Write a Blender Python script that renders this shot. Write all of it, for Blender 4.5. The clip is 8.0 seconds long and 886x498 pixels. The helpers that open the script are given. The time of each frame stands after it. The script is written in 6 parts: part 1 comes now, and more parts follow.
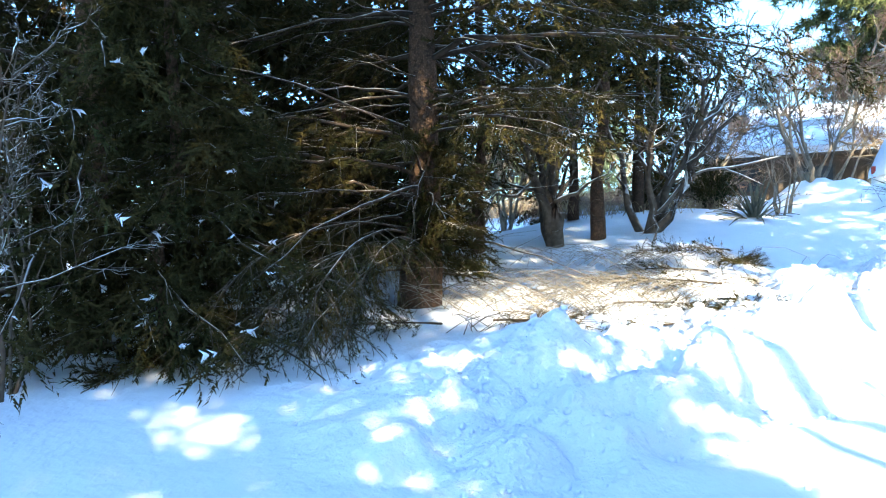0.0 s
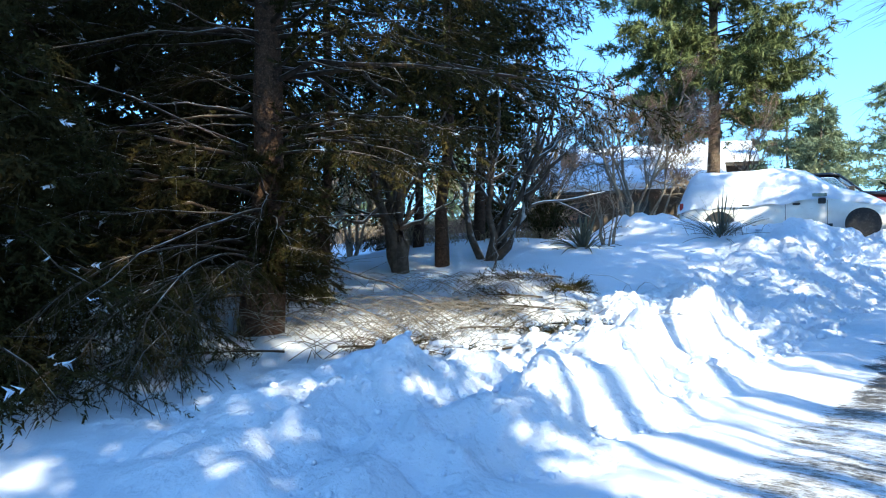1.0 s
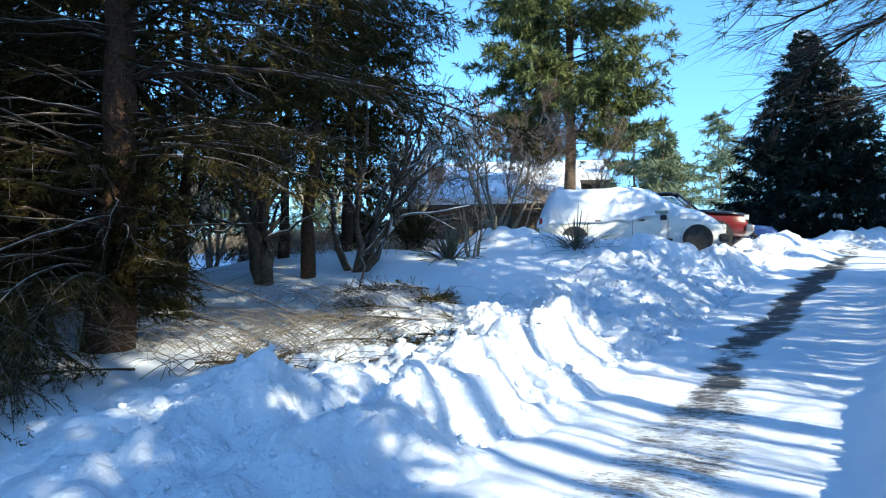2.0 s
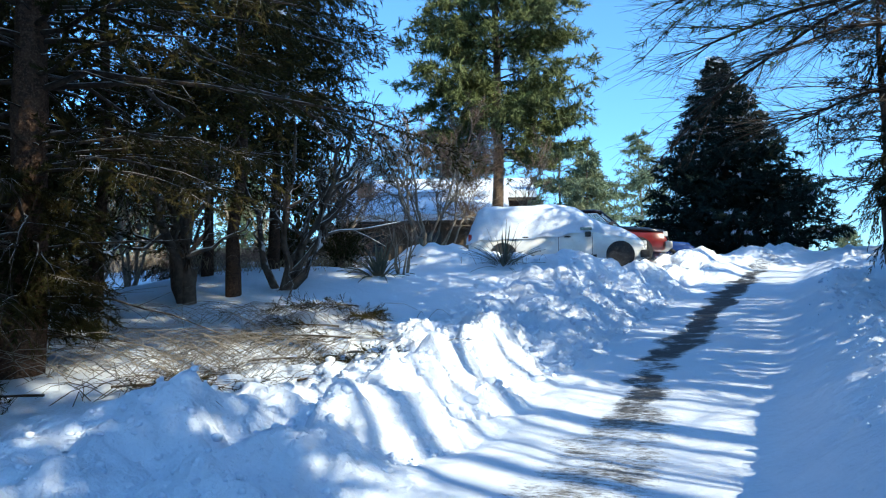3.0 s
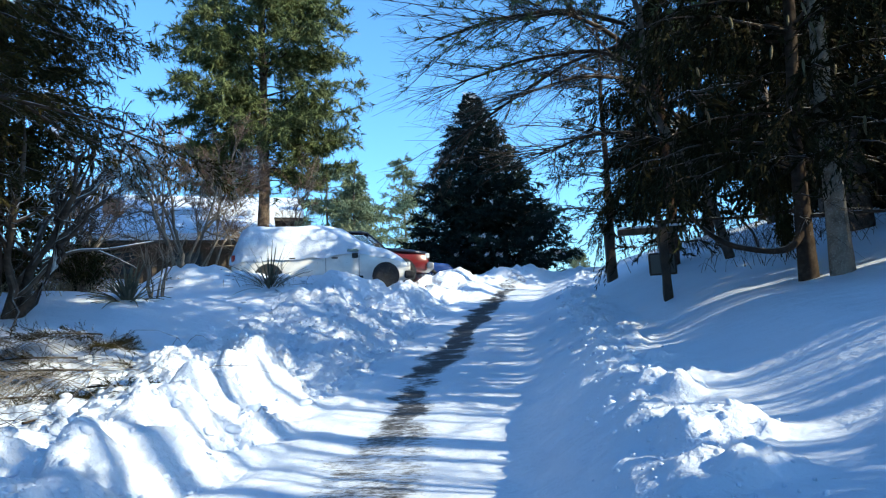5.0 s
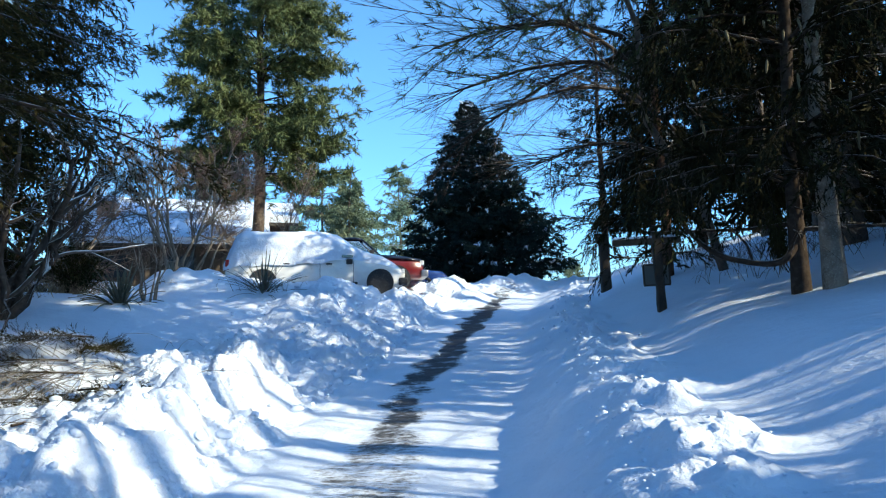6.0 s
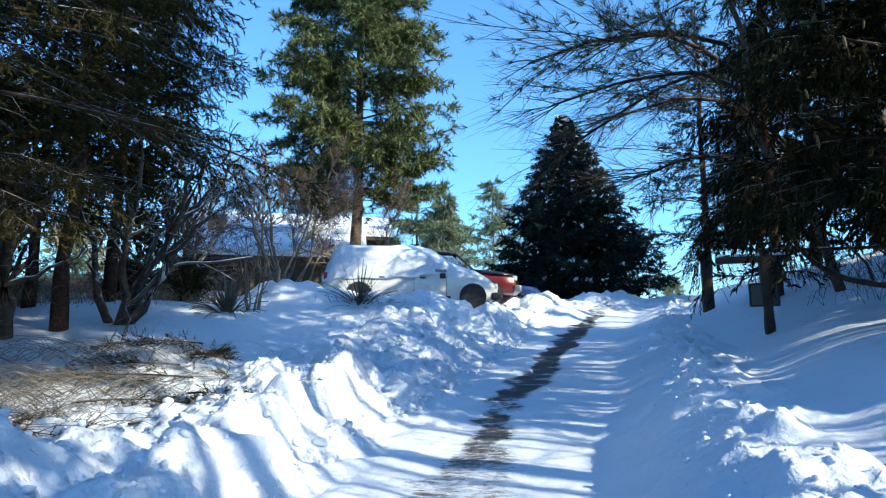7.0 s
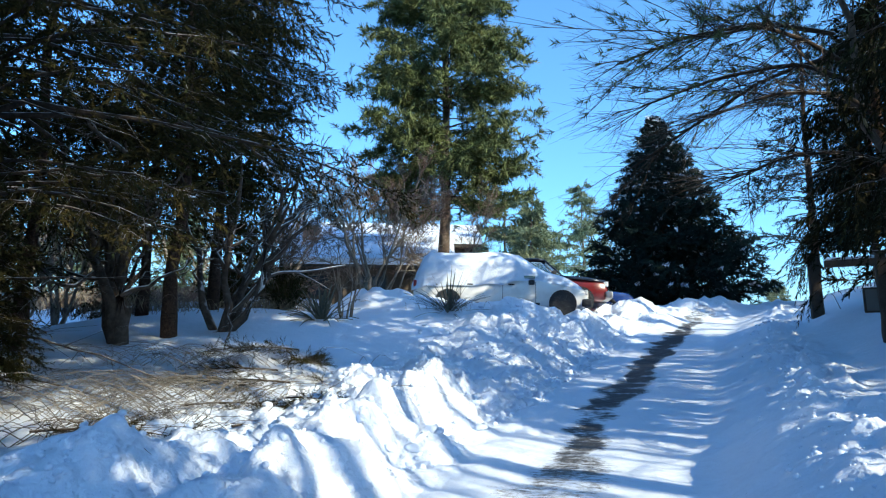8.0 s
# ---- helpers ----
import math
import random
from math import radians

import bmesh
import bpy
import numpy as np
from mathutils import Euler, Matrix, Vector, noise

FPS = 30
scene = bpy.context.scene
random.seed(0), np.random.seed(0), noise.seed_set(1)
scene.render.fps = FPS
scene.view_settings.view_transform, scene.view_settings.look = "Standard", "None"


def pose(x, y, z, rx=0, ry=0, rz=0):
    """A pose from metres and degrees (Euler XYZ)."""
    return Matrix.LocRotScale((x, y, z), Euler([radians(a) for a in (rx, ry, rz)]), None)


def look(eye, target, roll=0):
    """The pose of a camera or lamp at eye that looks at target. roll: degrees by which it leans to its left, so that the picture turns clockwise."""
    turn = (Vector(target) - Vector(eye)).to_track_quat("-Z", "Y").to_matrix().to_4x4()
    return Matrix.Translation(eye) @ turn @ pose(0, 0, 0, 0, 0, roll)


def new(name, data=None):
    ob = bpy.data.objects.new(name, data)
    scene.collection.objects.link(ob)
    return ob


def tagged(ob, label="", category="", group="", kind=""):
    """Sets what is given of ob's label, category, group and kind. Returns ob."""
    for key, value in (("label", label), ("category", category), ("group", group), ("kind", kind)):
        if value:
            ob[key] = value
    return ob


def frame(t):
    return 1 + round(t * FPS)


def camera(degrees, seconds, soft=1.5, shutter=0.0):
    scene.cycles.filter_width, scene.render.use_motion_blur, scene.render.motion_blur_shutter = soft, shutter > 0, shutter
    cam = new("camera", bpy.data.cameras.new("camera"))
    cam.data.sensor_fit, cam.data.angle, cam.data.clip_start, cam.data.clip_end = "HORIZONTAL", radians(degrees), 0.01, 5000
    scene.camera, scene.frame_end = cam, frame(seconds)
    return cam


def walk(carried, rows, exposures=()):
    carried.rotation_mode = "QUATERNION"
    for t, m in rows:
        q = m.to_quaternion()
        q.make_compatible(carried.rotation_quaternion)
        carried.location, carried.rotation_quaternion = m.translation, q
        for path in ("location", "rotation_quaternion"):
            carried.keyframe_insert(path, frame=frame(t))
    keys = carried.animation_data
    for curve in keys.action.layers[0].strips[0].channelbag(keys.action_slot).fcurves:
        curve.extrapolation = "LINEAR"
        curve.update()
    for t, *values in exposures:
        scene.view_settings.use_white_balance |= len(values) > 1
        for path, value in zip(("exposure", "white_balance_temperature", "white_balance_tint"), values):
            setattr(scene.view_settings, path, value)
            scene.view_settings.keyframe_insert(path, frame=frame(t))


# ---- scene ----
# ---- camera and its turn: the walker stands at the drive's edge and pans ----
EYE = (0.0, 0.0, 1.6)
cam = camera(66.7, 8.0, soft=1.2)
# seconds, bearing to the right of the drive's axis, pitch up, roll
TURNS = [
    (0.0, -60.46, 0.12, 0.36),
    (0.5, -51.57, 1.74, 0.89),
    (1.0, -47.42, 2.46, 0.76),
    (1.5, -42.85, 3.24, 0.48),
    (1.7, -39.44, 3.09, 0.47),
    (2.8, -32.25, 4.75, 0.02),
    (3.0, -30.20, 5.00, -0.14),
    (3.5, -22.49, 6.39, -1.30),
    (4.0, -18.89, 6.98, -1.87),
    (4.5, -15.49, 6.70, -2.07),
    (5.0, -10.46, 6.44, -1.97),
    (5.2, -8.73, 6.23, -1.90),
    (6.3, -11.66, 7.62, -0.31),
    (6.5, -13.43, 7.95, 0.16),
    (7.0, -17.98, 8.38, 0.60),
    (7.5, -23.13, 8.29, 0.50),
    (8.0, -25.55, 8.88, 0.89),
]
EXPOSURES = [(0.0, 3.0, 6900, 3), (0.3, 2.7, 6600, 3), (0.6, 2.3, 6200, 2), (1.0, 1.9, 6100, 2), (1.5, 1.72, 6100, 2), (2.2, 1.48, 6000, 2), (3.0, 1.32, 5900, 2), (8.0, 1.29, 5900, 2)]
walk(cam, [(t, pose(*EYE, 0, 0, -bearing) @ pose(0, 0, 0, 90 + pitch) @ pose(0, 0, 0, 0, 0, roll)) for t, bearing, pitch, roll in TURNS], EXPOSURES)

# ---- light: clear winter sky, low sun beyond the trees on the uphill side ----
SUN_BEARING, SUN_HEIGHT = 101.0, 31.0
sun_way = Vector((math.sin(radians(SUN_BEARING)) * math.cos(radians(SUN_HEIGHT)),
                  math.cos(radians(SUN_BEARING)) * math.cos(radians(SUN_HEIGHT)), math.sin(radians(SUN_HEIGHT))))
world = bpy.data.worlds.new("winter_sky")
scene.world = world
world.use_nodes = True
sky = world.node_tree.nodes.new("ShaderNodeTexSky")
sky.sky_type, sky.sun_disc = "NISHITA", False
sky.sun_elevation, sky.sun_rotation = radians(SUN_HEIGHT), radians(SUN_BEARING)
sky.air_density, sky.dust_density, sky.ozone_density = 1.0, 1.0, 5.5
back = world.node_tree.nodes["Background"]
back.inputs["Strength"].default_value = 0.138
deep = world.node_tree.nodes.new("ShaderNodeMix")
deep.data_type, deep.blend_type = "RGBA", "MULTIPLY"
deep.inputs[0].default_value, deep.inputs[7].default_value = 1.0, (0.80, 1.0, 1.04, 1)
world.node_tree.links.new(sky.outputs["Color"], deep.inputs[6])
world.node_tree.links.new(deep.outputs[2], back.inputs["Color"])
sun_data = bpy.data.lights.new("sun", "SUN")
sun_data.energy, sun_data.angle, sun_data.color = 3.5, radians(0.53), (1.0, 0.84, 0.60)
sun = new("sun", sun_data)
sun.matrix_world = look(sun_way * 60, (0, 0, 0))


# ---- materials ----
def material(name, base, roughness=0.8, metal=0.0, spec=0.3, vary=(), bump=(), island=0.0, per_object=0.0):
    """vary: (scale, other colour, low, high) noise mixes; bump: (scale, strength, distance)."""
    mat = bpy.data.materials.new(name)
    mat.use_nodes = True
    nt = mat.node_tree
    bsdf = nt.nodes["Principled BSDF"]
    bsdf.inputs["Roughness"].default_value = roughness
    bsdf.inputs["Metallic"].default_value = metal
    bsdf.inputs["Specular IOR Level"].default_value = spec
    geo = nt.nodes.new("ShaderNodeNewGeometry")
    rgb = nt.nodes.new("ShaderNodeRGB")
    rgb.outputs[0].default_value = (*base, 1)
    colour = rgb.outputs[0]
    for scale, other, low, high in vary:
        n = nt.nodes.new("ShaderNodeTexNoise")
        n.inputs["Scale"].default_value, n.inputs["Detail"].default_value = scale, 6
        nt.links.new(geo.outputs["Position"], n.inputs["Vector"])
        m = nt.nodes.new("ShaderNodeMapRange")
        m.inputs["From Min"].default_value, m.inputs["From Max"].default_value = low, high
        nt.links.new(n.outputs["Fac"], m.inputs["Value"])
        colour = mix(nt, m.outputs[0], colour, other)
    if island or per_object:
        hsv = nt.nodes.new("ShaderNodeHueSaturation")
        m = nt.nodes.new("ShaderNodeMapRange")
        m.inputs["To Min"].default_value, m.inputs["To Max"].default_value = 1 - (island or per_object), 1 + (island or per_object)
        source = geo.outputs["Random Per Island"] if island else nt.nodes.new("ShaderNodeObjectInfo").outputs["Random"]
        nt.links.new(source, m.inputs["Value"])
        nt.links.new(m.outputs[0], hsv.inputs["Value"])
        nt.links.new(colour, hsv.inputs["Color"])
        colour = hsv.outputs[0]
    nt.links.new(colour, bsdf.inputs["Base Color"])
    normal = None
    for scale, strength, distance in bump:
        n = nt.nodes.new("ShaderNodeTexNoise")
        n.inputs["Scale"].default_value, n.inputs["Detail"].default_value = scale, 5
        nt.links.new(geo.outputs["Position"], n.inputs["Vector"])
        b = nt.nodes.new("ShaderNodeBump")
        b.inputs["Strength"].default_value, b.inputs["Distance"].default_value = strength, distance
        nt.links.new(n.outputs["Fac"], b.inputs["Height"])
        if normal:
            nt.links.new(normal, b.inputs["Normal"])
        normal = b.outputs[0]
    if normal:
        nt.links.new(normal, bsdf.inputs["Normal"])
    return mat


def mix(nt, factor, a, b):
    """A colour mix of two sockets or colours."""
    node = nt.nodes.new("ShaderNodeMix")
    node.data_type = "RGBA"
    for value, socket in ((factor, node.inputs[0]), (a, node.inputs[6]), (b, node.inputs[7])):
        if isinstance(value, bpy.types.NodeSocket):
            nt.links.new(value, socket)
        elif isinstance(value, tuple):
            socket.default_value = (*value, 1)
        else:
            socket.default_value = value
    return node.outputs[2]


def dusted(mat, low=0.45, high=0.75, scale=9.0, amount=1.0):
    """Snow lying on the upward faces of a material, in patches."""
    nt = mat.node_tree
    bsdf = nt.nodes["Principled BSDF"]
    colour = bsdf.inputs["Base Color"].links[0].from_socket
    geo = nt.nodes.new("ShaderNodeNewGeometry")
    xyz = nt.nodes.new("ShaderNodeSeparateXYZ")
    nt.links.new(geo.outputs["Normal"], xyz.inputs[0])
    n = nt.nodes.new("ShaderNodeTexNoise")
    n.inputs["Scale"].default_value = scale
    nt.links.new(geo.outputs["Position"], n.inputs["Vector"])
    add = nt.nodes.new("ShaderNodeMath")
    add.operation = "MULTIPLY_ADD"
    nt.links.new(n.outputs["Fac"], add.inputs[0])
    add.inputs[1].default_value = 0.9
    nt.links.new(xyz.outputs["Z"], add.inputs[2])
    m = nt.nodes.new("ShaderNodeMapRange")
    m.inputs["From Min"].default_value, m.inputs["From Max"].default_value = 0.45 + low, 0.45 + high
    m.inputs["To Max"].default_value = amount
    nt.links.new(add.outputs[0], m.inputs["Value"])
    nt.links.new(mix(nt, m.outputs[0], colour, (0.86, 0.87, 0.88)), bsdf.inputs["Base Color"])
    return mat


SNOW = material("snow", (0.71, 0.775, 0.89), 0.65, spec=0.2, vary=[(3.0, (0.66, 0.735, 0.86), 0.4, 0.8)], bump=[(9, 0.4, 0.05), (28, 0.3, 0.02), (90, 0.25, 0.006)])
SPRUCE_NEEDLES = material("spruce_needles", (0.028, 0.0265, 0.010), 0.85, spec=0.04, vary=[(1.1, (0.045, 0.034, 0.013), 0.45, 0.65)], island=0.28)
CEDAR_NEEDLES = material("cedar_needles", (0.080, 0.060, 0.018), 0.85, spec=0.04, vary=[(1.3, (0.034, 0.035, 0.014), 0.4, 0.65)], island=0.4)
DRY_NEEDLES = material("olive_needles", (0.050, 0.038, 0.013), 0.85, spec=0.05, vary=[(1.3, (0.028, 0.034, 0.014), 0.4, 0.65)], island=0.4)
PINE_NEEDLES = material("pine_needles", (0.108, 0.128, 0.05), 0.6, spec=0.15, vary=[(0.7, (0.08, 0.105, 0.04), 0.4, 0.65)], island=0.4)
# Norway spruce needles, darkened to hold the slope's shade in their colour
SHADED_NORWAY_NEEDLES = material("shaded_norway_needles", (0.015, 0.014, 0.006), 0.85, spec=0.04, vary=[(1.1, (0.024, 0.022, 0.010), 0.45, 0.65)], island=0.3)
BLUE_NEEDLES = material("blue_spruce_needles", (0.014, 0.026, 0.024), 0.8, spec=0.08, vary=[(1.5, (0.022, 0.034, 0.024), 0.45, 0.7)], island=0.4)
# paler needle colour for the far evergreens
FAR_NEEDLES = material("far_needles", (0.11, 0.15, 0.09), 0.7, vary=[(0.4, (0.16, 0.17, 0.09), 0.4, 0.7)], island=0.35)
SPRUCE_BARK = material("spruce_bark", (0.078, 0.047, 0.033), 0.95, spec=0.05, vary=[(14, (0.045, 0.03, 0.023), 0.45, 0.62), (40, (0.15, 0.095, 0.065), 0.5, 0.75)], bump=[(30, 0.9, 0.03), (9, 0.6, 0.04)])
PINE_BARK = material("pine_bark", (0.13, 0.095, 0.07), 0.9, vary=[(8, (0.07, 0.055, 0.045), 0.4, 0.6), (30, (0.2, 0.15, 0.115), 0.5, 0.75)], bump=[(22, 0.9, 0.04)])
PALE_BARK = material("pale_bark", (0.25, 0.21, 0.165), 0.95, vary=[(5, (0.13, 0.105, 0.08), 0.42, 0.62), (45, (0.33, 0.29, 0.24), 0.5, 0.7)], bump=[(26, 0.8, 0.02)])
LIMB_BARK = dusted(material("limb_bark", (0.046, 0.034, 0.026), 0.95, spec=0.05, vary=[(12, (0.075, 0.058, 0.046), 0.45, 0.65)], bump=[(40, 0.5, 0.01)]), 0.66, 0.95, 5.0, 0.42)
DEAD_TWIG = material("dead_twig", (0.12, 0.098, 0.08), 0.95, spec=0.05, vary=[(6, (0.07, 0.055, 0.045), 0.4, 0.6)])
BARE_BARK = dusted(material("bare_bark", (0.125, 0.10, 0.08), 0.9, spec=0.05, vary=[(10, (0.08, 0.062, 0.05), 0.4, 0.6)], bump=[(35, 0.6, 0.01)]), 0.45, 0.8, 6.0)
TWIG = material("brown_twig", (0.20, 0.13, 0.105), 0.95, spec=0.05, vary=[(3, (0.15, 0.11, 0.085), 0.4, 0.6)])
STRAW = material("dry_straw", (0.42, 0.33, 0.20), 0.9, vary=[(4, (0.30, 0.22, 0.14), 0.4, 0.6)], island=0.3)
GREY_STRAW = material("grey_straw", (0.24, 0.215, 0.19), 0.9, vary=[(4, (0.16, 0.145, 0.125), 0.4, 0.6)], island=0.3)
YUCCA_LEAF = material("yucca_leaf", (0.075, 0.09, 0.07), 0.6, vary=[(7, (0.16, 0.15, 0.10), 0.5, 0.7)], island=0.3)


# ---- mesh helpers ----
def raw_mesh(name, verts, faces):
    """A mesh from arrays: verts n x 3, faces m x 3 or m x 4."""
    verts, faces = np.asarray(verts, np.float32), np.asarray(faces, np.int32)
    me = bpy.data.meshes.new(name)
    k = faces.shape[1]
    me.vertices.add(len(verts))
    me.vertices.foreach_set("co", verts.ravel())
    me.loops.add(faces.size)
    me.loops.foreach_set("vertex_index", faces.ravel())
    me.polygons.add(len(faces))
    me.polygons.foreach_set("loop_start", np.arange(0, faces.size, k, dtype=np.int32))
    me.update(calc_edges=True)
    return me


def smooth(me):
    me.polygons.foreach_set("use_smooth", np.ones(len(me.polygons), bool))
    return me


def array_part(name, verts, faces, mat, parent, label="", shade=True):
    me = raw_mesh(name, verts, faces)
    if shade:
        smooth(me)
    me.materials.append(mat)
    ob = new(name, me)
    ob.parent = parent
    return tagged(ob, label)


def part(name, bm, mat, parent, label="", shade=False):
    """Links a bmesh as one mesh object under a thing or a part."""
    me = bpy.data.meshes.new(name)
    bm.to_mesh(me)
    bm.free()
    if shade:
        smooth(me)
    me.materials.append(mat)
    ob = new(name, me)
    ob.parent = parent
    return tagged(ob, label)


def thing(name, m, label, category, group="", kind=""):
    ob = new(name)
    ob.empty_display_size = 0.2
    ob.matrix_world = m
    return tagged(ob, label, category, group, kind)


def box(bm, x0, x1, y0, y1, z0, z1, bevel=0.0):
    made = bmesh.ops.create_cube(bm, size=1, matrix=Matrix.LocRotScale(((x0 + x1) / 2, (y0 + y1) / 2, (z0 + z1) / 2), None, (x1 - x0, y1 - y0, z1 - z0)))
    if bevel:
        edges = {e for v in made["verts"] for e in v.link_edges}
        bmesh.ops.bevel(bm, geom=list(edges), offset=bevel, segments=2, affect="EDGES", profile=0.6)
    return bm


def tubes(paths, radii, sides=5):
    """Tapered tubes along paths B x P x 3 with radii B x P: verts and quads."""
    paths, radii = np.asarray(paths, float), np.asarray(radii, float)
    b, p, _ = paths.shape
    tang = np.gradient(paths, axis=1)
    tang /= np.linalg.norm(tang, axis=2, keepdims=True) + 1e-9
    ref = np.where(np.abs(tang[..., 2:3]) > 0.9, np.array([1.0, 0, 0]), np.array([0, 0, 1.0]))
    side = np.cross(tang, ref)
    side /= np.linalg.norm(side, axis=2, keepdims=True) + 1e-9
    top = np.cross(side, tang)
    a = np.arange(sides) * 2 * np.pi / sides
    ring = side[:, :, None] * np.cos(a)[:, None] + top[:, :, None] * np.sin(a)[:, None]
    verts = (paths[:, :, None] + ring * radii[:, :, None, None]).reshape(-1, 3)
    i = np.arange(b)[:, None, None] * p * sides + np.arange(p - 1)[None, :, None] * sides
    s = np.arange(sides)
    n = (s + 1) % sides
    quads = np.stack([i + s, i + n, i + sides + n, i + sides + s], -1).reshape(-1, 4)
    return verts, quads


def stamped(template, faces, places, ways, rolls, sizes):
    """Copies of a template, whose x axis is laid along ways, into one set of verts and faces."""
    ways = ways / (np.linalg.norm(ways, axis=1, keepdims=True) + 1e-9)
    ref = np.where(np.abs(ways[:, 2:3]) > 0.95, np.array([1.0, 0, 0]), np.array([0, 0, 1.0]))
    side = np.cross(ref, ways)
    side /= np.linalg.norm(side, axis=1, keepdims=True) + 1e-9
    top = np.cross(ways, side)
    c, s = np.cos(rolls)[:, None], np.sin(rolls)[:, None]
    side, top = c * side + s * top, c * top - s * side
    axes = np.stack([ways, side, top], 1) * np.asarray(sizes)[:, None, None]
    verts = np.einsum("vk,nkj->nvj", template, axes) + places[:, None]
    idx = faces[None] + (np.arange(len(places)) * len(template))[:, None, None]
    return verts.reshape(-1, 3), idx.reshape(-1, faces.shape[1])


def needle_spray(rng, blades, length, needle, width, spread, flat=0.6):
    """A shoot of unit frame: blades along x, leaning forward, thin triangles."""
    x = np.linspace(0.02, 1.0, blades) * length
    a = rng.uniform(0, 2 * np.pi, blades)
    lean = rng.uniform(spread * 0.6, spread, blades)
    way = np.stack([np.cos(lean), np.sin(lean) * np.cos(a), np.sin(lean) * np.sin(a) * flat], 1)
    root = np.stack([x, 0 * x, 0 * x], 1)
    tip = root + way * needle * rng.uniform(0.7, 1.1, (blades, 1))
    across = np.cross(way, rng.normal(size=(blades, 3)))
    across /= np.linalg.norm(across, axis=1, keepdims=True)
    verts = np.stack([root - across * width / 2, root + across * width / 2, tip], 1).reshape(-1, 3)
    return verts, np.arange(3 * blades).reshape(-1, 3)


# ---- ground: a ploughed drive climbing ahead, thrown-up banks, a yard and a wooded slope ----
def step(a, b, v):
    k = np.clip((v - a) / (b - a), 0, 1)
    return k * k * (3 - 2 * k)


def along(y):
    """Height of the drive along its length."""
    knots, rise = (-200, -12, 0, 4, 7, 11, 14, 18, 23, 29, 38, 60, 120, 1500), (-6, -0.7, 0, 0.10, 0.36, 0.90, 1.28, 1.87, 2.62, 3.35, 3.85, 4.2, 4.6, 5.0)
    return sum(np.interp(y + s, knots, rise) for s in (-1.6, -0.8, 0.0, 0.8, 1.6)) / 5


def bend(y):
    """Sideways sway of the drive's axis."""
    return 0.0035 * np.clip(y - 16, 0, 25) ** 2 - 0.25 * step(3, 10, y)


def set_back(y):
    """How far the uphill shoulder stands back from the drive near the walker."""
    return 0.36 * (1 - step(11, 19, y))


def lattice(ix, iy, seed):
    h = (ix.astype(np.int64) * 374761393 + iy.astype(np.int64) * 668265263 + seed * 974634777) & 0x7FFFFFFF
    h = ((h ^ (h >> 13)) * 1274126177) & 0x7FFFFFFF
    return ((h ^ (h >> 16)) & 0xFFFF) / 65535.0


def grain(x, y, scale, seed=0):
    """Smooth value noise, -1 to 1."""
    x, y = np.asarray(x, float) / scale, np.asarray(y, float) / scale
    ix, iy = np.floor(x), np.floor(y)
    fx, fy = x - ix, y - iy
    fx, fy = fx * fx * (3 - 2 * fx), fy * fy * (3 - 2 * fy)
    n = lambda a, b: lattice(ix + a, iy + b, seed)
    return 2 * ((n(0, 0) * (1 - fx) + n(1, 0) * fx) * (1 - fy) + (n(0, 1) * (1 - fx) + n(1, 1) * fx) * fy) - 1


def rough_grain(x, y, scale, seed=0):
    return sum(grain(x, y, scale / 2 ** k, seed + k) * 0.55 ** k for k in range(4))


def billow(x, y, scale, seed=0):
    """Heaped rounded lumps, 0 to 1: the highest of jittered domes."""
    x, y = np.asarray(x, float) / scale, np.asarray(y, float) / scale
    ix, iy = np.floor(x), np.floor(y)
    best = np.zeros(np.broadcast(x, y).shape)
    for a in (-1, 0, 1):
        for b in (-1, 0, 1):
            cx, cy = ix + a + lattice(ix + a, iy + b, seed), iy + b + lattice(ix + a, iy + b, seed + 1)
            size = 0.35 + 0.6 * lattice(ix + a, iy + b, seed + 2)
            d = ((x - cx) ** 2 + (y - cy) ** 2) / size ** 2
            best = np.maximum(best, size * np.sqrt(np.clip(1 - d, 0, 1)))
    return best


def base_height(x, y):
    """The lie of the land without lumps."""
    x, y = np.asarray(x, float), np.asarray(y, float)
    u = x - bend(y)
    near = 1 - step(40, 90, np.abs(y))
    z = along(y)
    left = np.clip(-u - 3.4, 0, 11)
    z = z + near * ((0.045 + 0.07 * step(0.5, 5.5, y)) * left + 0.45 * step(6, 14, y) * step(5.5, 9, -u) * (1 - step(16, 24, y)))
    z = z - 0.02 * np.clip(-u - 16, 0, 60) * near - 0.10 * np.clip(-u - 12.5, 0, 14) * (1 - step(14, 21, y)) * step(-6, 4, y)
    # level pad for the parked cars
    pad = step(13.5, 17, y) * (1 - step(31, 36, y)) * step(4.6, 6.2, -u) * (1 - step(15, 18, -u))
    z = z * (1 - pad) + pad * (2.85 + 0.05 * (y - 19))
    tall = np.interp(y, (0.6, 2.4, 6.8, 10, 18, 26, 31), (0.08, 0.60, 0.66, 0.50, 0.38, 0.30, 0.1))
    ur = u - set_back(y)
    right = tall * step(-0.95, 0.25, ur) + 0.25 * step(0.9, 2.4, ur) + 0.23 * np.clip(ur - 0.6, 0, 13)
    return z + near * right


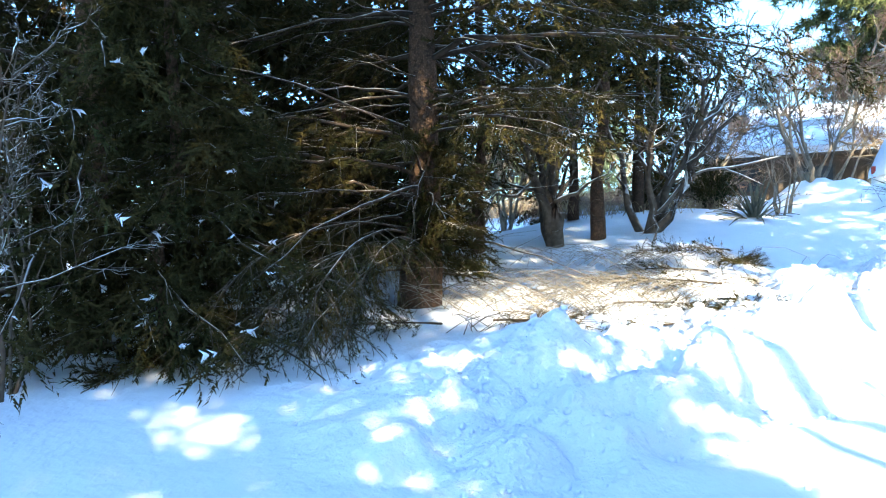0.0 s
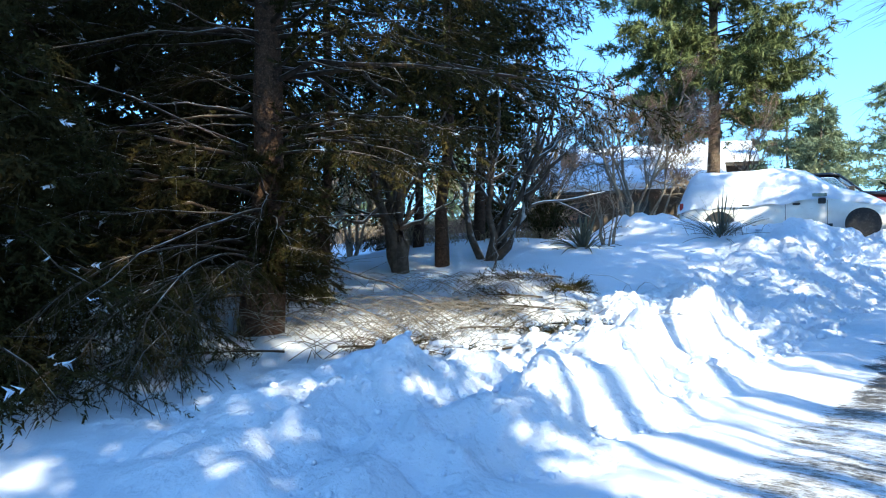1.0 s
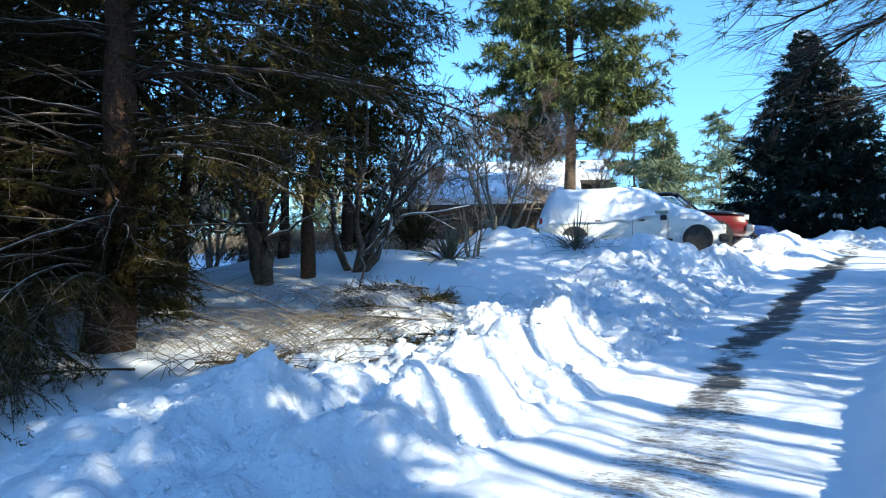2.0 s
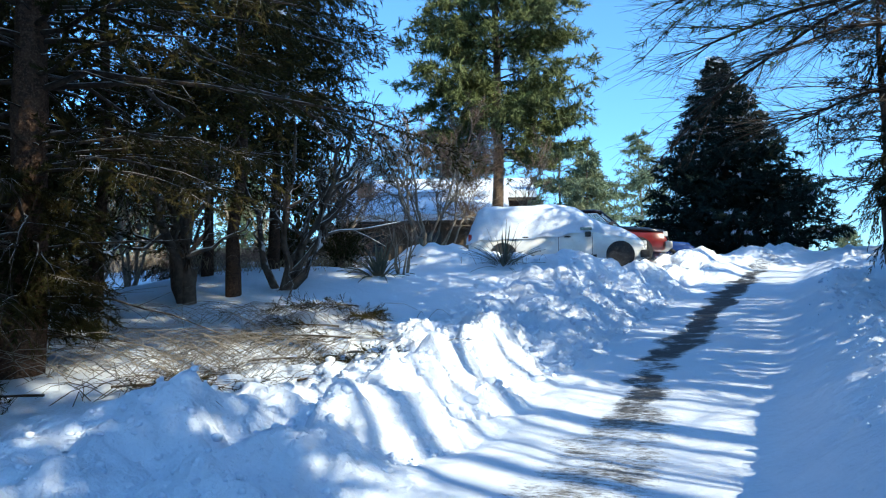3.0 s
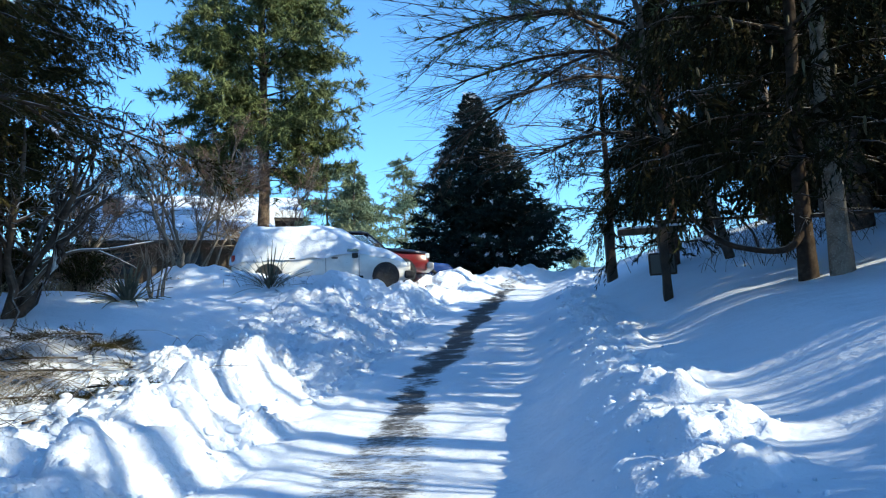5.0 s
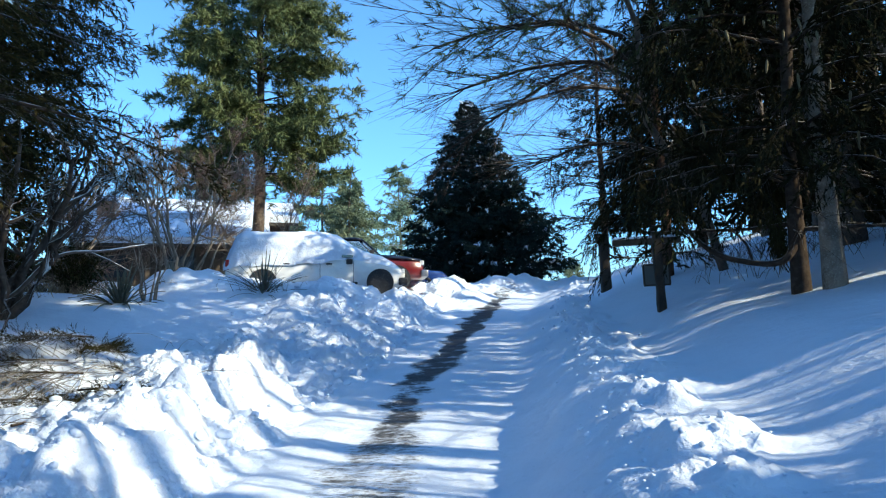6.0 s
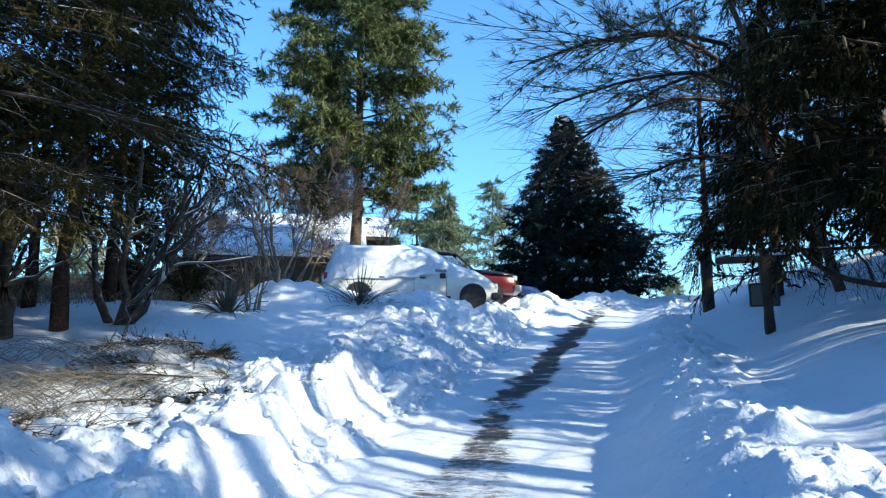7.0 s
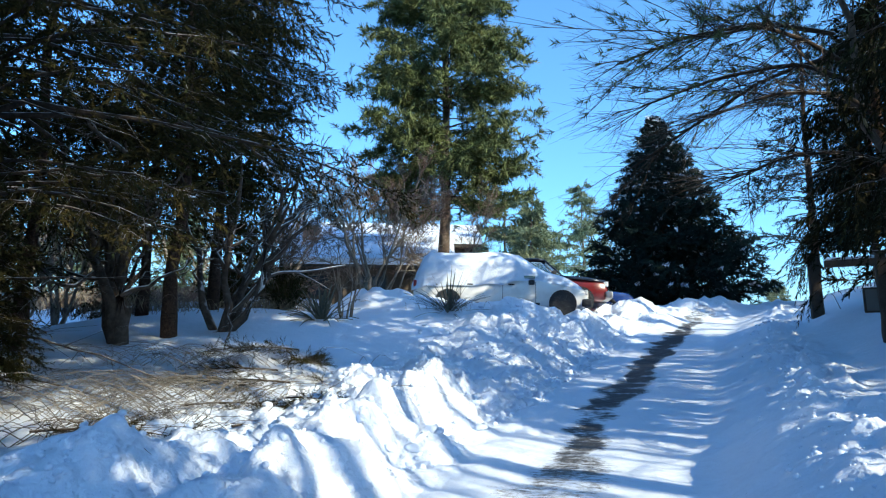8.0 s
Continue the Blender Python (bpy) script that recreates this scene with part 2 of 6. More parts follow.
def bank_height(x, y):
    """Snow thrown up along the drive."""
    u = x - bend(y)
    wob = 0.35 * grain(x * 0.3, y, 2.3, 5) + 0.15 * grain(x * 0.3, y, 0.8, 6)
    knots = (0.8, 1.5, 2.2, 3.2, 4.1, 5.0, 6.5, 8.0, 10.0, 12.0, 15.0, 20.0, 26.0, 31.0)
    crest = (0.0, 0.02, 0.16, 0.33, 0.46, 0.33, 0.36, 0.54, 0.52, 0.42, 0.42, 0.36, 0.30, 0.0)
    tall = np.interp(y + 0.25 * (u + 4.7), knots, crest) + (0.10 * grain(0.7 * x, y, 1.3, 8) + 0.05 * grain(x, y, 0.6, 9)) * step(2, 3.2, y)
    tall = np.maximum(tall, 0)
    shape = step(3.2, 4.9, -u + wob) * (1 - step(5.0, 6.5, -u + wob))
    # broken into slabs and ledges
    slab_ = 0.17
    t = (tall * shape + 0.10 * grain(x, y, 0.7, 11) * shape) / slab_
    ledge = slab_ * (np.floor(t) + step(0.45, 0.95, t - np.floor(t)))
    k = 0.45 * shape * step(1.5, 3, y)
    # a sharp front ridge thrown up by the plough, with a trough behind it
    line = u + 4.05 + 0.28 * grain(0 * y, y, 1.5, 12) + 0.08 * grain(x, y, 0.5, 13)
    rise = np.clip(0.75 + 0.6 * grain(0 * y, y, 1.15, 14), 0.1, 1.2) * step(2.0, 3.2, y) * (1 - step(8.5, 11.5, y))
    ridge = rise * (0.30 * np.where(line > 0, np.exp(-(line / 0.45) ** 2), np.exp(-(line / 0.20) ** 2)) - 0.16 * np.exp(-((line + 0.48) / 0.30) ** 2))
    return tall * shape * (1 - k) + ledge * k + ridge, shape


def ground_height(x, y):
    x, y = np.asarray(x, float), np.asarray(y, float)
    u = x - bend(y)
    z = base_height(x, y)
    bank, shape = bank_height(x, y)
    face = step(2.9, 3.8, -u) * (1 - step(6.0, 7.5, -u)) * step(0.6, 2.0, y) * (1 - step(26, 32, y))
    px_, py_ = x + 0.12 * grain(x, y, 0.4, 21), y + 0.12 * grain(x, y, 0.4, 22)
    lumps = (1 - np.abs(rough_grain(px_, py_, 1.25, 20))) * 0.20 + (1 - np.abs(grain(px_, py_, 0.5, 25))) * 0.10 + billow(px_, py_, 0.60, 31) * 0.26 * (1 + 0.6 * grain(x, y, 1.7, 23)) + (billow(px_, py_, 0.27, 41) * 0.12 + billow(px_, py_, 0.14, 46) * 0.04 + 0.02 * rough_grain(x, y, 0.2, 45)) * (1 - 0.6 * step(7.5, 11, y))
    z = z + bank + face * (lumps - 0.36) * step(1.2, 3.0, y)
    # scraped furrows where the blade turned the bank's foot
    furrow = step(2.6, 3.2, -u) * (1 - step(4.0, 4.8, -u)) * step(1, 3, y)
    z = z + furrow * 0.075 * (0.6 + 0.6 * grain(x, y, 0.9, 51)) * np.sin(9.0 * (y * 0.55 - u * 0.75) + 3 * grain(x, y, 1.6, 50))
    # ploughed shoulder on the uphill side
    ur = u - set_back(y)
    berm = step(0.0, 0.35, ur + 0.12 * grain(x, y, 0.6, 61)) * (1 - step(0.55, 1.2, ur)) * (1 - step(24, 30, y)) * step(1.5, 4, y)
    z = z + berm * (0.05 + 0.16 * np.maximum(0, rough_grain(x, y, 0.42, 62)) + 0.07 * np.maximum(0, grain(x, y, 0.17, 64)))
    shoulder = step(-0.95, -0.4, ur) * (1 - step(0.2, 0.5, ur)) * step(0.5, 2, y)
    z = z + shoulder * (0.045 * rough_grain(x, y, 0.5, 70) + 0.02 * np.maximum(0, grain(x, y, 0.13, 71)))
    # tyre ruts and packed ripples on the drive
    road = step(-3.6, -3.2, u) * (1 - step(-1.0, -0.7, u))
    z = z + road * (0.012 * rough_grain(x, y * 0.6, 0.5, 80) - 0.035 * np.exp(-((u + 2.1) / 0.38) ** 2))
    # drifts in the yard, lumps at the parking pad's rim
    z = z + 0.05 * rough_grain(x, y, 2.6, 90) * step(6.5, 8, -u) + 0.03 * rough_grain(x, y, 1.4, 95) * step(1.6, 2.5, u)
    pile = lambda px, py, r, h: h * np.exp(-((x - px) ** 2 + (y - py) ** 2) / r ** 2) * (1 + 0.25 * rough_grain(x, y, 0.5, 99))
    for px, py, r, h in PILES:
        z = z + pile(px, py, r, h)
    return z


# heaps: place, radius, height
PILES = [(-8.7, 16.9, 0.9, 0.32), (-7.5, 17.2, 0.9, 0.24), (-6.4, 17.5, 0.8, 0.12), (-4.9, 18.15, 0.7, 0.42), (-4.2, 18.7, 0.6, 0.3), (-5.05, 4.15, 0.42, 0.22), (-4.6, 2.9, 0.30, 0.14), (-4.0, 3.3, 0.28, 0.16), (-10.6, 17.2, 1.1, 0.75), (-9.6, 16.6, 0.8, 0.35), (-3.6, 24.6, 1.3, 0.55), (-2.4, 26.5, 1.4, 0.6), (-3.2, 22.8, 0.8, 0.3), (-1.2, 28.0, 1.2, 0.45), (0.6, 30.0, 1.5, 0.35), (-6.9, 13.4, 1.0, 0.22)]


def lines(*stretches):
    out = []
    for a, b, d in stretches:
        out.extend(np.arange(a, b, d))
    return np.array(out)


def far_lines(start, stop, ratio, first):
    out, d = [], first
    while start < stop:
        out.append(start)
        start, d = start + d, d * ratio
    return np.array(out + [stop])


GX = np.concatenate([-far_lines(9.0, 1500, 1.12, 0.1)[::-1], lines((-8.9, -7.2, 0.1), (-7.2, 1.3, 0.05), (1.3, 2.6, 0.08)), far_lines(2.6, 1500, 1.12, 0.08)])
GY = np.concatenate([-far_lines(1.5, 1500, 1.15, 0.1)[::-1], lines((-1.4, 1.5, 0.08), (1.5, 11, 0.05), (11, 16, 0.08), (16, 31, 0.12)), far_lines(31, 1500, 1.15, 0.12)])
XX, YY = np.meshgrid(GX, GY)
ZZ = ground_height(XX, YY)
nx, ny = len(GX), len(GY)
corner = (np.arange(ny - 1)[:, None] * nx + np.arange(nx - 1)[None]).ravel()
ground_mesh = smooth(raw_mesh("ground", np.stack([XX, YY, ZZ], -1).reshape(-1, 3), np.stack([corner, corner + 1, corner + nx + 1, corner + nx], 1)))
UU = XX - bend(YY)
strip = np.exp(-((UU + 2.08 - 0.52 * (1 - step(4.5, 11, YY)) + 0.16 * grain(XX, YY, 1.5, 110) + 0.17 * grain(XX, YY, 0.4, 111)) / (0.72 - 0.42 * step(4.5, 10, YY))) ** 4) * step(-2, 1, YY) * (1 - 0.75 * step(22, 27, YY)) * (1 - step(28, 30, YY))
worn = np.clip(strip * (0.50 + 0.24 * step(5.5, 10, YY) + (0.16 + 0.18 * step(6, 9, YY)) * rough_grain(XX, YY * 1.3, 0.36, 120) + 0.2 * step(8, 13, YY)), 0, 1)
litter = np.clip(step(6.1, 7.6, -UU) * (1 - step(11, 14, -UU)) * step(1.0, 4, YY) * (1 - step(10, 12.5, YY)) * (0.65 + 0.6 * rough_grain(XX, YY, 1.3, 130)), 0, 1)
broken = np.clip(0.3 + step(2.7, 3.6, -UU) * (1 - step(6.2, 7.4, -UU)) * step(1, 3, YY) + 0.3 * step(0.0, 0.4, UU) * (1 - step(0.8, 1.3, UU)), 0, 1)
# Gravel colour carries sun and shade as well as wet: pale near, blue-black beyond
dry = (1 - step(6.0, 10.0, YY)) * np.ones_like(XX)
for key, values in (("dry", dry), ("worn", worn), ("litter", litter), ("broken", broken)):
    layer = ground_mesh.attributes.new(key, "FLOAT", "POINT")
    layer.data.foreach_set("value", values.astype(np.float32).ravel())


def ground_material():
    """Snow, with gravel showing in the worn wheel strip and needle litter under the trees."""
    mat = material("snowy_ground", (0.71, 0.775, 0.89), 0.6, spec=0.25, vary=[(1.7, (0.67, 0.735, 0.85), 0.45, 0.8)], bump=[(6, 0.6, 0.10), (22, 0.5, 0.02), (90, 0.4, 0.004)])
    nt = mat.node_tree
    bsdf = nt.nodes["Principled BSDF"]
    snow = bsdf.inputs["Base Color"].links[0].from_socket
    rough = nt.nodes.new("ShaderNodeAttribute")
    rough.attribute_name = "broken"
    for node in nt.nodes:
        if node.bl_idname == "ShaderNodeBump":
            nt.links.new(rough.outputs["Fac"], node.inputs["Strength"])
    geo = nt.nodes.new("ShaderNodeNewGeometry")
    stone = nt.nodes.new("ShaderNodeTexVoronoi")
    stone.inputs["Scale"].default_value = 42
    nt.links.new(geo.outputs["Position"], stone.inputs["Vector"])
    ramp = nt.nodes.new("ShaderNodeValToRGB")
    ramp.color_ramp.elements[0].color, ramp.color_ramp.elements[1].color = (0.008, 0.009, 0.012, 1), (0.040, 0.040, 0.046, 1)
    hue = nt.nodes.new("ShaderNodeSeparateColor")
    nt.links.new(stone.outputs["Color"], hue.inputs[0])
    nt.links.new(hue.outputs[0], ramp.inputs[0])
    speck = nt.nodes.new("ShaderNodeTexNoise")
    speck.inputs["Scale"].default_value, speck.inputs["Detail"].default_value, speck.inputs["Roughness"].default_value = 14, 12, 0.78
    streak = nt.nodes.new("ShaderNodeMapping")
    streak.inputs["Scale"].default_value = (0.55, 1.5, 1.0)
    nt.links.new(geo.outputs["Position"], streak.inputs["Vector"])
    nt.links.new(streak.outputs["Vector"], speck.inputs["Vector"])
    attr = nt.nodes.new("ShaderNodeAttribute")
    attr.attribute_name = "worn"
    add = nt.nodes.new("ShaderNodeMath")
    add.operation = "MULTIPLY_ADD"
    nt.links.new(speck.outputs["Fac"], add.inputs[0])
    add.inputs[1].default_value = 2.6
    nt.links.new(attr.outputs["Fac"], add.inputs[2])
    cut = nt.nodes.new("ShaderNodeMapRange")
    cut.inputs["From Min"].default_value, cut.inputs["From Max"].default_value = 1.60, 2.00
    nt.links.new(add.outputs[0], cut.inputs["Value"])
    pale = nt.nodes.new("ShaderNodeValToRGB")
    pale.color_ramp.elements[0].color, pale.color_ramp.elements[1].color = (0.05, 0.049, 0.048, 1), (0.23, 0.218, 0.20, 1)
    nt.links.new(hue.outputs[1], pale.inputs[0])
    dry_lit = nt.nodes.new("ShaderNodeAttribute")
    dry_lit.attribute_name = "dry"
    colour = mix(nt, cut.outputs[0], snow, mix(nt, dry_lit.outputs["Fac"], ramp.outputs[0], pale.outputs[0]))
    attr2 = nt.nodes.new("ShaderNodeAttribute")
    attr2.attribute_name = "litter"
    fleck = nt.nodes.new("ShaderNodeTexNoise")
    fleck.inputs["Scale"].default_value, fleck.inputs["Detail"].default_value = 30, 8
    nt.links.new(geo.outputs["Position"], fleck.inputs["Vector"])
    add2 = nt.nodes.new("ShaderNodeMath")
    add2.operation = "MULTIPLY_ADD"
    nt.links.new(fleck.outputs["Fac"], add2.inputs[0])
    add2.inputs[1].default_value = 0.8
    nt.links.new(attr2.outputs["Fac"], add2.inputs[2])
    cut2 = nt.nodes.new("ShaderNodeMapRange")
    cut2.inputs["From Min"].default_value, cut2.inputs["From Max"].default_value = 0.72, 1.15
    cut2.inputs["To Max"].default_value = 0.30
    nt.links.new(add2.outputs[0], cut2.inputs["Value"])
    nt.links.new(mix(nt, cut2.outputs[0], colour, (0.25, 0.21, 0.165)), bsdf.inputs["Base Color"])
    return mat


ground_mesh.materials.append(ground_material())
ground = tagged(new("ground", ground_mesh), "deep ploughed snow with a worn gravel wheel strip", "snowy ground", kind="structure")


def on_ground(x, y, sink=0.0):
    return Vector((x, y, float(ground_height(x, y)) - sink))


# ---- trees ----
def trunk_path(height, lean, rng, n=9, sway=0.06):
    k = np.linspace(0, 1, n)
    p = np.stack([lean[0] * height * k, lean[1] * height * k, height * k - 0.25], 1)
    p[1:-1, :2] += rng.normal(size=(n - 2, 2)) * sway
    return k, p


def at_share(path, s):
    """Points at shares s (B x N) along paths B x P x 3."""
    p = path.shape[1]
    f = np.clip(s * (p - 1), 0, p - 1.001)
    i = f.astype(int)
    rows = np.arange(len(path))[:, None]
    return path[rows, i] * (1 - (f - i))[..., None] + path[rows, i + 1] * (f - i)[..., None]


def conifer(name, place, height, radius, label, seed, needles, bark, limb_mat, start=0.06, limbs=90, droop=0.30, rise=0.12, bare=0.35,
            trunk=0.22, twig_gap=0.16, spray=(14, 0.26, 0.055, 0.009, 0.9), per_twig=3, hang=0.0, shape=None, lean=(0, 0), category="spruce tree",
            dead=0, group="", sides=9, twig_len=0.42, spread=None, tip=0.0, keep=None, second=None, big=6, share=0.3, fine=True, core=0, uneven=(0.72, 1.12), clear=0.03, heavy=None, snow=0.0, core_spray=(9, 0.55, 0.40, 0.10, 1.0), core_off=None, even=False, tiers=0, fleck=1.0):
    """A conifer: trunk, limbs, and a crown of needle shoots on side twigs. shape: limb length share by height share."""
    rng = np.random.default_rng(seed)
    root = thing(name, Matrix.Translation(place), label, category, group)
    k, p = trunk_path(height, lean, rng)
    rad = trunk * (1 - k) ** 0.8 + 0.012
    rad[0] *= 1.35
    pt = np.array([np.interp(np.linspace(0, 1, 40), k, p[:, c]) for c in range(3)]).T
    rt = np.interp(np.linspace(0, 1, 40), k, rad) * (1 + 0.05 * rng.normal(size=40))
    v, f = tubes(pt[None], rt[None], sides)
    array_part("trunk", v, f, bark, root)
    shape = shape or (lambda q: (1 - q) ** 0.75)
    q = np.sort(start + (1 - start) * (np.linspace(0, 1, limbs) if even else rng.uniform(0, 1, limbs)) ** 1.15) * 0.985
    if tiers:
        q = np.clip((np.round(q * tiers) + 0.14 * rng.normal(size=limbs)) / tiers, start * 0.6, 0.985)
    az = rng.uniform(0, 2 * np.pi, limbs) if spread is None else rng.uniform(spread[0], spread[1], limbs)
    if heavy:
        swing = rng.random(limbs) < heavy[2]
        az = np.where(swing, rng.uniform(heavy[0], heavy[1], limbs), az)
    length = radius * np.array([shape(s) for s in q]) * rng.uniform(*uneven, limbs)
    if keep is not None:
        length = length * np.array([keep(s, a) for s, a in zip(q, az)])
    ok = length > 0.12
    q, az, length = q[ok], az[ok], length[ok]
    b = len(q)
    s = np.linspace(0, 1, 9)
    out = np.stack([np.cos(az), np.sin(az), 0 * az], 1)
    origin = np.stack([np.interp(q, k, p[:, c]) for c in range(3)], 1)
    up = rise + rng.normal(size=b) * 0.05 + 0.25 * q
    path = origin[:, None] + out[:, None] * (length[:, None] * s)[..., None]
    path[..., 2] += length[:, None] * (up[:, None] * s - droop * s ** 2 + tip * s ** 4)
    wig = np.cumsum(rng.normal(size=(b, 9, 3)) * 0.022, 1) * length[:, None, None] * 0.6
    wig[:, 0] = 0
    path += wig
    thick = (0.007 + 0.0075 * length)[:, None] * (1 - 0.88 * s)
    chosen = np.argsort(-length)[:big]
    for i in chosen:
        v, f = tubes(path[i:i + 1], thick[i:i + 1], 6)
        array_part("limb", v, f, limb_mat, root)
    rest = np.setdiff1d(np.arange(b), chosen)
    lv, lf = tubes(path[rest], thick[rest], 5)
    # side twigs
    count = max(2, int((1 - bare) * np.mean(length) / twig_gap * 2))
    ts = bare + (1 - bare) * rng.uniform(0, 1, (b, count)) ** 0.85
    troot = at_share(path, ts)
    side = np.stack([-out[:, 1], out[:, 0], 0 * az], 1)
    sign = np.where(rng.random((b, count)) < 0.5, -1.0, 1.0)
    tway = out[:, None] * rng.uniform(0.45, 0.9, (b, count, 1)) + side[:, None] * (sign * rng.uniform(0.6, 1.0, (b, count)))[..., None]
    tway[..., 2] += rng.normal(size=(b, count)) * 0.15 - 0.15 * droop
    tway /= np.linalg.norm(tway, axis=2, keepdims=True)
    tlen = twig_len * length[:, None] * (1.05 - 0.75 * ts) * rng.uniform(0.6, 1.15, (b, count)) + 0.08
    m = b * count
    troot, tway, tlen = troot.reshape(m, 3), tway.reshape(m, 3), tlen.reshape(m)
    u = np.linspace(0, 1, 3)
    tpath = troot[:, None] + tway[:, None] * (tlen[:, None] * u)[..., None]
    tpath[..., 2] -= (tlen[:, None] * u ** 2) * (0.25 + hang)
    tv, tf = tubes(tpath, np.full((m, 1), 0.0055) * (1 - 0.7 * u), 3)
    if not fine:
        tv, tf = tv[:0], tf[:0]
    tagged(array_part("branchwork", np.concatenate([lv, tv]), np.concatenate([lf, tf + len(lv)]), limb_mat, root), kind="stuff")
    # needle shoots
    tvv, tff = needle_spray(rng, *spray)
    n = per_twig
    sh = (np.arange(n)[None] + rng.uniform(0, 1, (m, n))) / n
    sp = at_share(tpath, sh).reshape(-1, 3)
    sw = np.repeat(tway, n, 0) + rng.normal(size=(m * n, 3)) * 0.45
    sw[:, 2] -= 0.25 + 1.6 * hang
    lim = at_share(path, bare + (1 - bare) * rng.uniform(0, 1, (b, 5))).reshape(-1, 3)
    lw = np.repeat(out, 5, 0) + rng.normal(size=(b * 5, 3)) * 0.4
    lw[:, 2] -= 0.3 * droop + hang
    sp, sw = np.concatenate([sp, lim]), np.concatenate([sw, lw])
    spread_ = np.concatenate([np.repeat(np.repeat(length, count), n), np.repeat(length, 5)])
    low = sp + 0.3 * sw
    free = low[:, 2] + place[2] > ground_height(low[:, 0] + place[0], low[:, 1] + place[1]) + clear
    sp, sw, spread_ = sp[free], sw[free], spread_[free]
    sizes = rng.uniform(0.7, 1.3, len(sp)) * np.clip(0.5 + 0.8 * spread_ / radius, 0.5, 1.1)
    pick = rng.random(len(sp)) < (0.0 if second is None else share)
    for mat, which in ((needles, ~pick), (second, pick)):
        if which.any():
            nv, nf = stamped(tvv, tff, sp[which], sw[which], rng.uniform(0, 6.28, which.sum()), sizes[which])
            tagged(array_part("crown", nv, nf, mat, root, shade=False), kind="stuff")
    if snow:
        few = rng.random(len(sp)) < snow
        sv, sf = needle_spray(rng, 7, 0.10, 0.09, 0.03, 1.3, 0.4)
        nv, nf = stamped(sv, sf, sp[few] + [0, 0, 0.02 + 0.05 * (fleck - 1)], sw[few] * [1, 1, 0.2], rng.uniform(0, 6.28, few.sum()), fleck * rng.uniform(0.5, 1.3, few.sum()))
        tagged(array_part("snow_dusting", nv, nf, SNOW, root, "flecks of snow caught in the needles", shade=False), kind="stuff")
    if core:
        # large blades near the trunk, added to darken the inside of the crown
        cp = at_share(path, rng.uniform(0.08, 0.65, (b, core))).reshape(-1, 3)
        cw = np.repeat(out, core, 0) + rng.normal(size=(b * core, 3)) * 0.7
        cw[:, 2] -= 0.3
        if core_off:
            deg = (np.repeat(np.degrees(az), core) + 180) % 360 - 180
            stay = (deg < core_off[0]) | (deg > core_off[1]) | (rng.random(len(deg)) < 0.15)
            cp, cw = cp[stay], cw[stay]
        cvv, cff = needle_spray(rng, *core_spray)
        nv, nf = stamped(cvv, cff, cp, cw, rng.uniform(0, 6.28, len(cp)), rng.uniform(0.7, 1.2, len(cp)))
        tagged(array_part("crown", nv, nf, needles, root, shade=False), kind="stuff")
    if dead:
        # bare dead branches low on the trunk
        dq = rng.uniform(0.03, 0.42, dead)
        da = rng.uniform(0, 2 * np.pi, dead)
        dl = radius * rng.uniform(0.25, 0.75, dead)
        do = np.stack([np.cos(da), np.sin(da), 0 * da], 1)
        dorig = np.stack([np.interp(dq, k, p[:, c]) for c in range(3)], 1)
        dp = dorig[:, None] + do[:, None] * (dl[:, None] * s)[..., None]
        dp[..., 2] += dl[:, None] * (rng.uniform(-0.15, 0.35, dead)[:, None] * s - 0.22 * s ** 2)
        dp += np.cumsum(rng.normal(size=(dead, 9, 3)) * 0.03, 1) * (s[:, None] > 0)
        v1, f1 = tubes(dp, (0.006 + 0.006 * dl)[:, None] * (1 - 0.85 * s), 4)
        fork = at_share(dp, rng.uniform(0.3, 0.95, (dead, 7))).reshape(-1, 3)
        fw = np.repeat(do, 7, 0) + rng.normal(size=(dead * 7, 3)) * 0.5
        fl = rng.uniform(0.25, 0.9, dead * 7)
        fp = fork[:, None] + fw[:, None] * (fl[:, None] * u)[..., None]
        fp[..., 2] -= 0.2 * fl[:, None] * u ** 2
        v2, f2 = tubes(fp, np.full((dead * 7, 1), 0.0045) * (1 - 0.7 * u), 3)
        tagged(array_part("deadwood", np.concatenate([v1, v2]), np.concatenate([f1, f2 + len(v1)]), LIMB_BARK, root, "bare dead branches with a trace of snow"), kind="stuff")
    return root


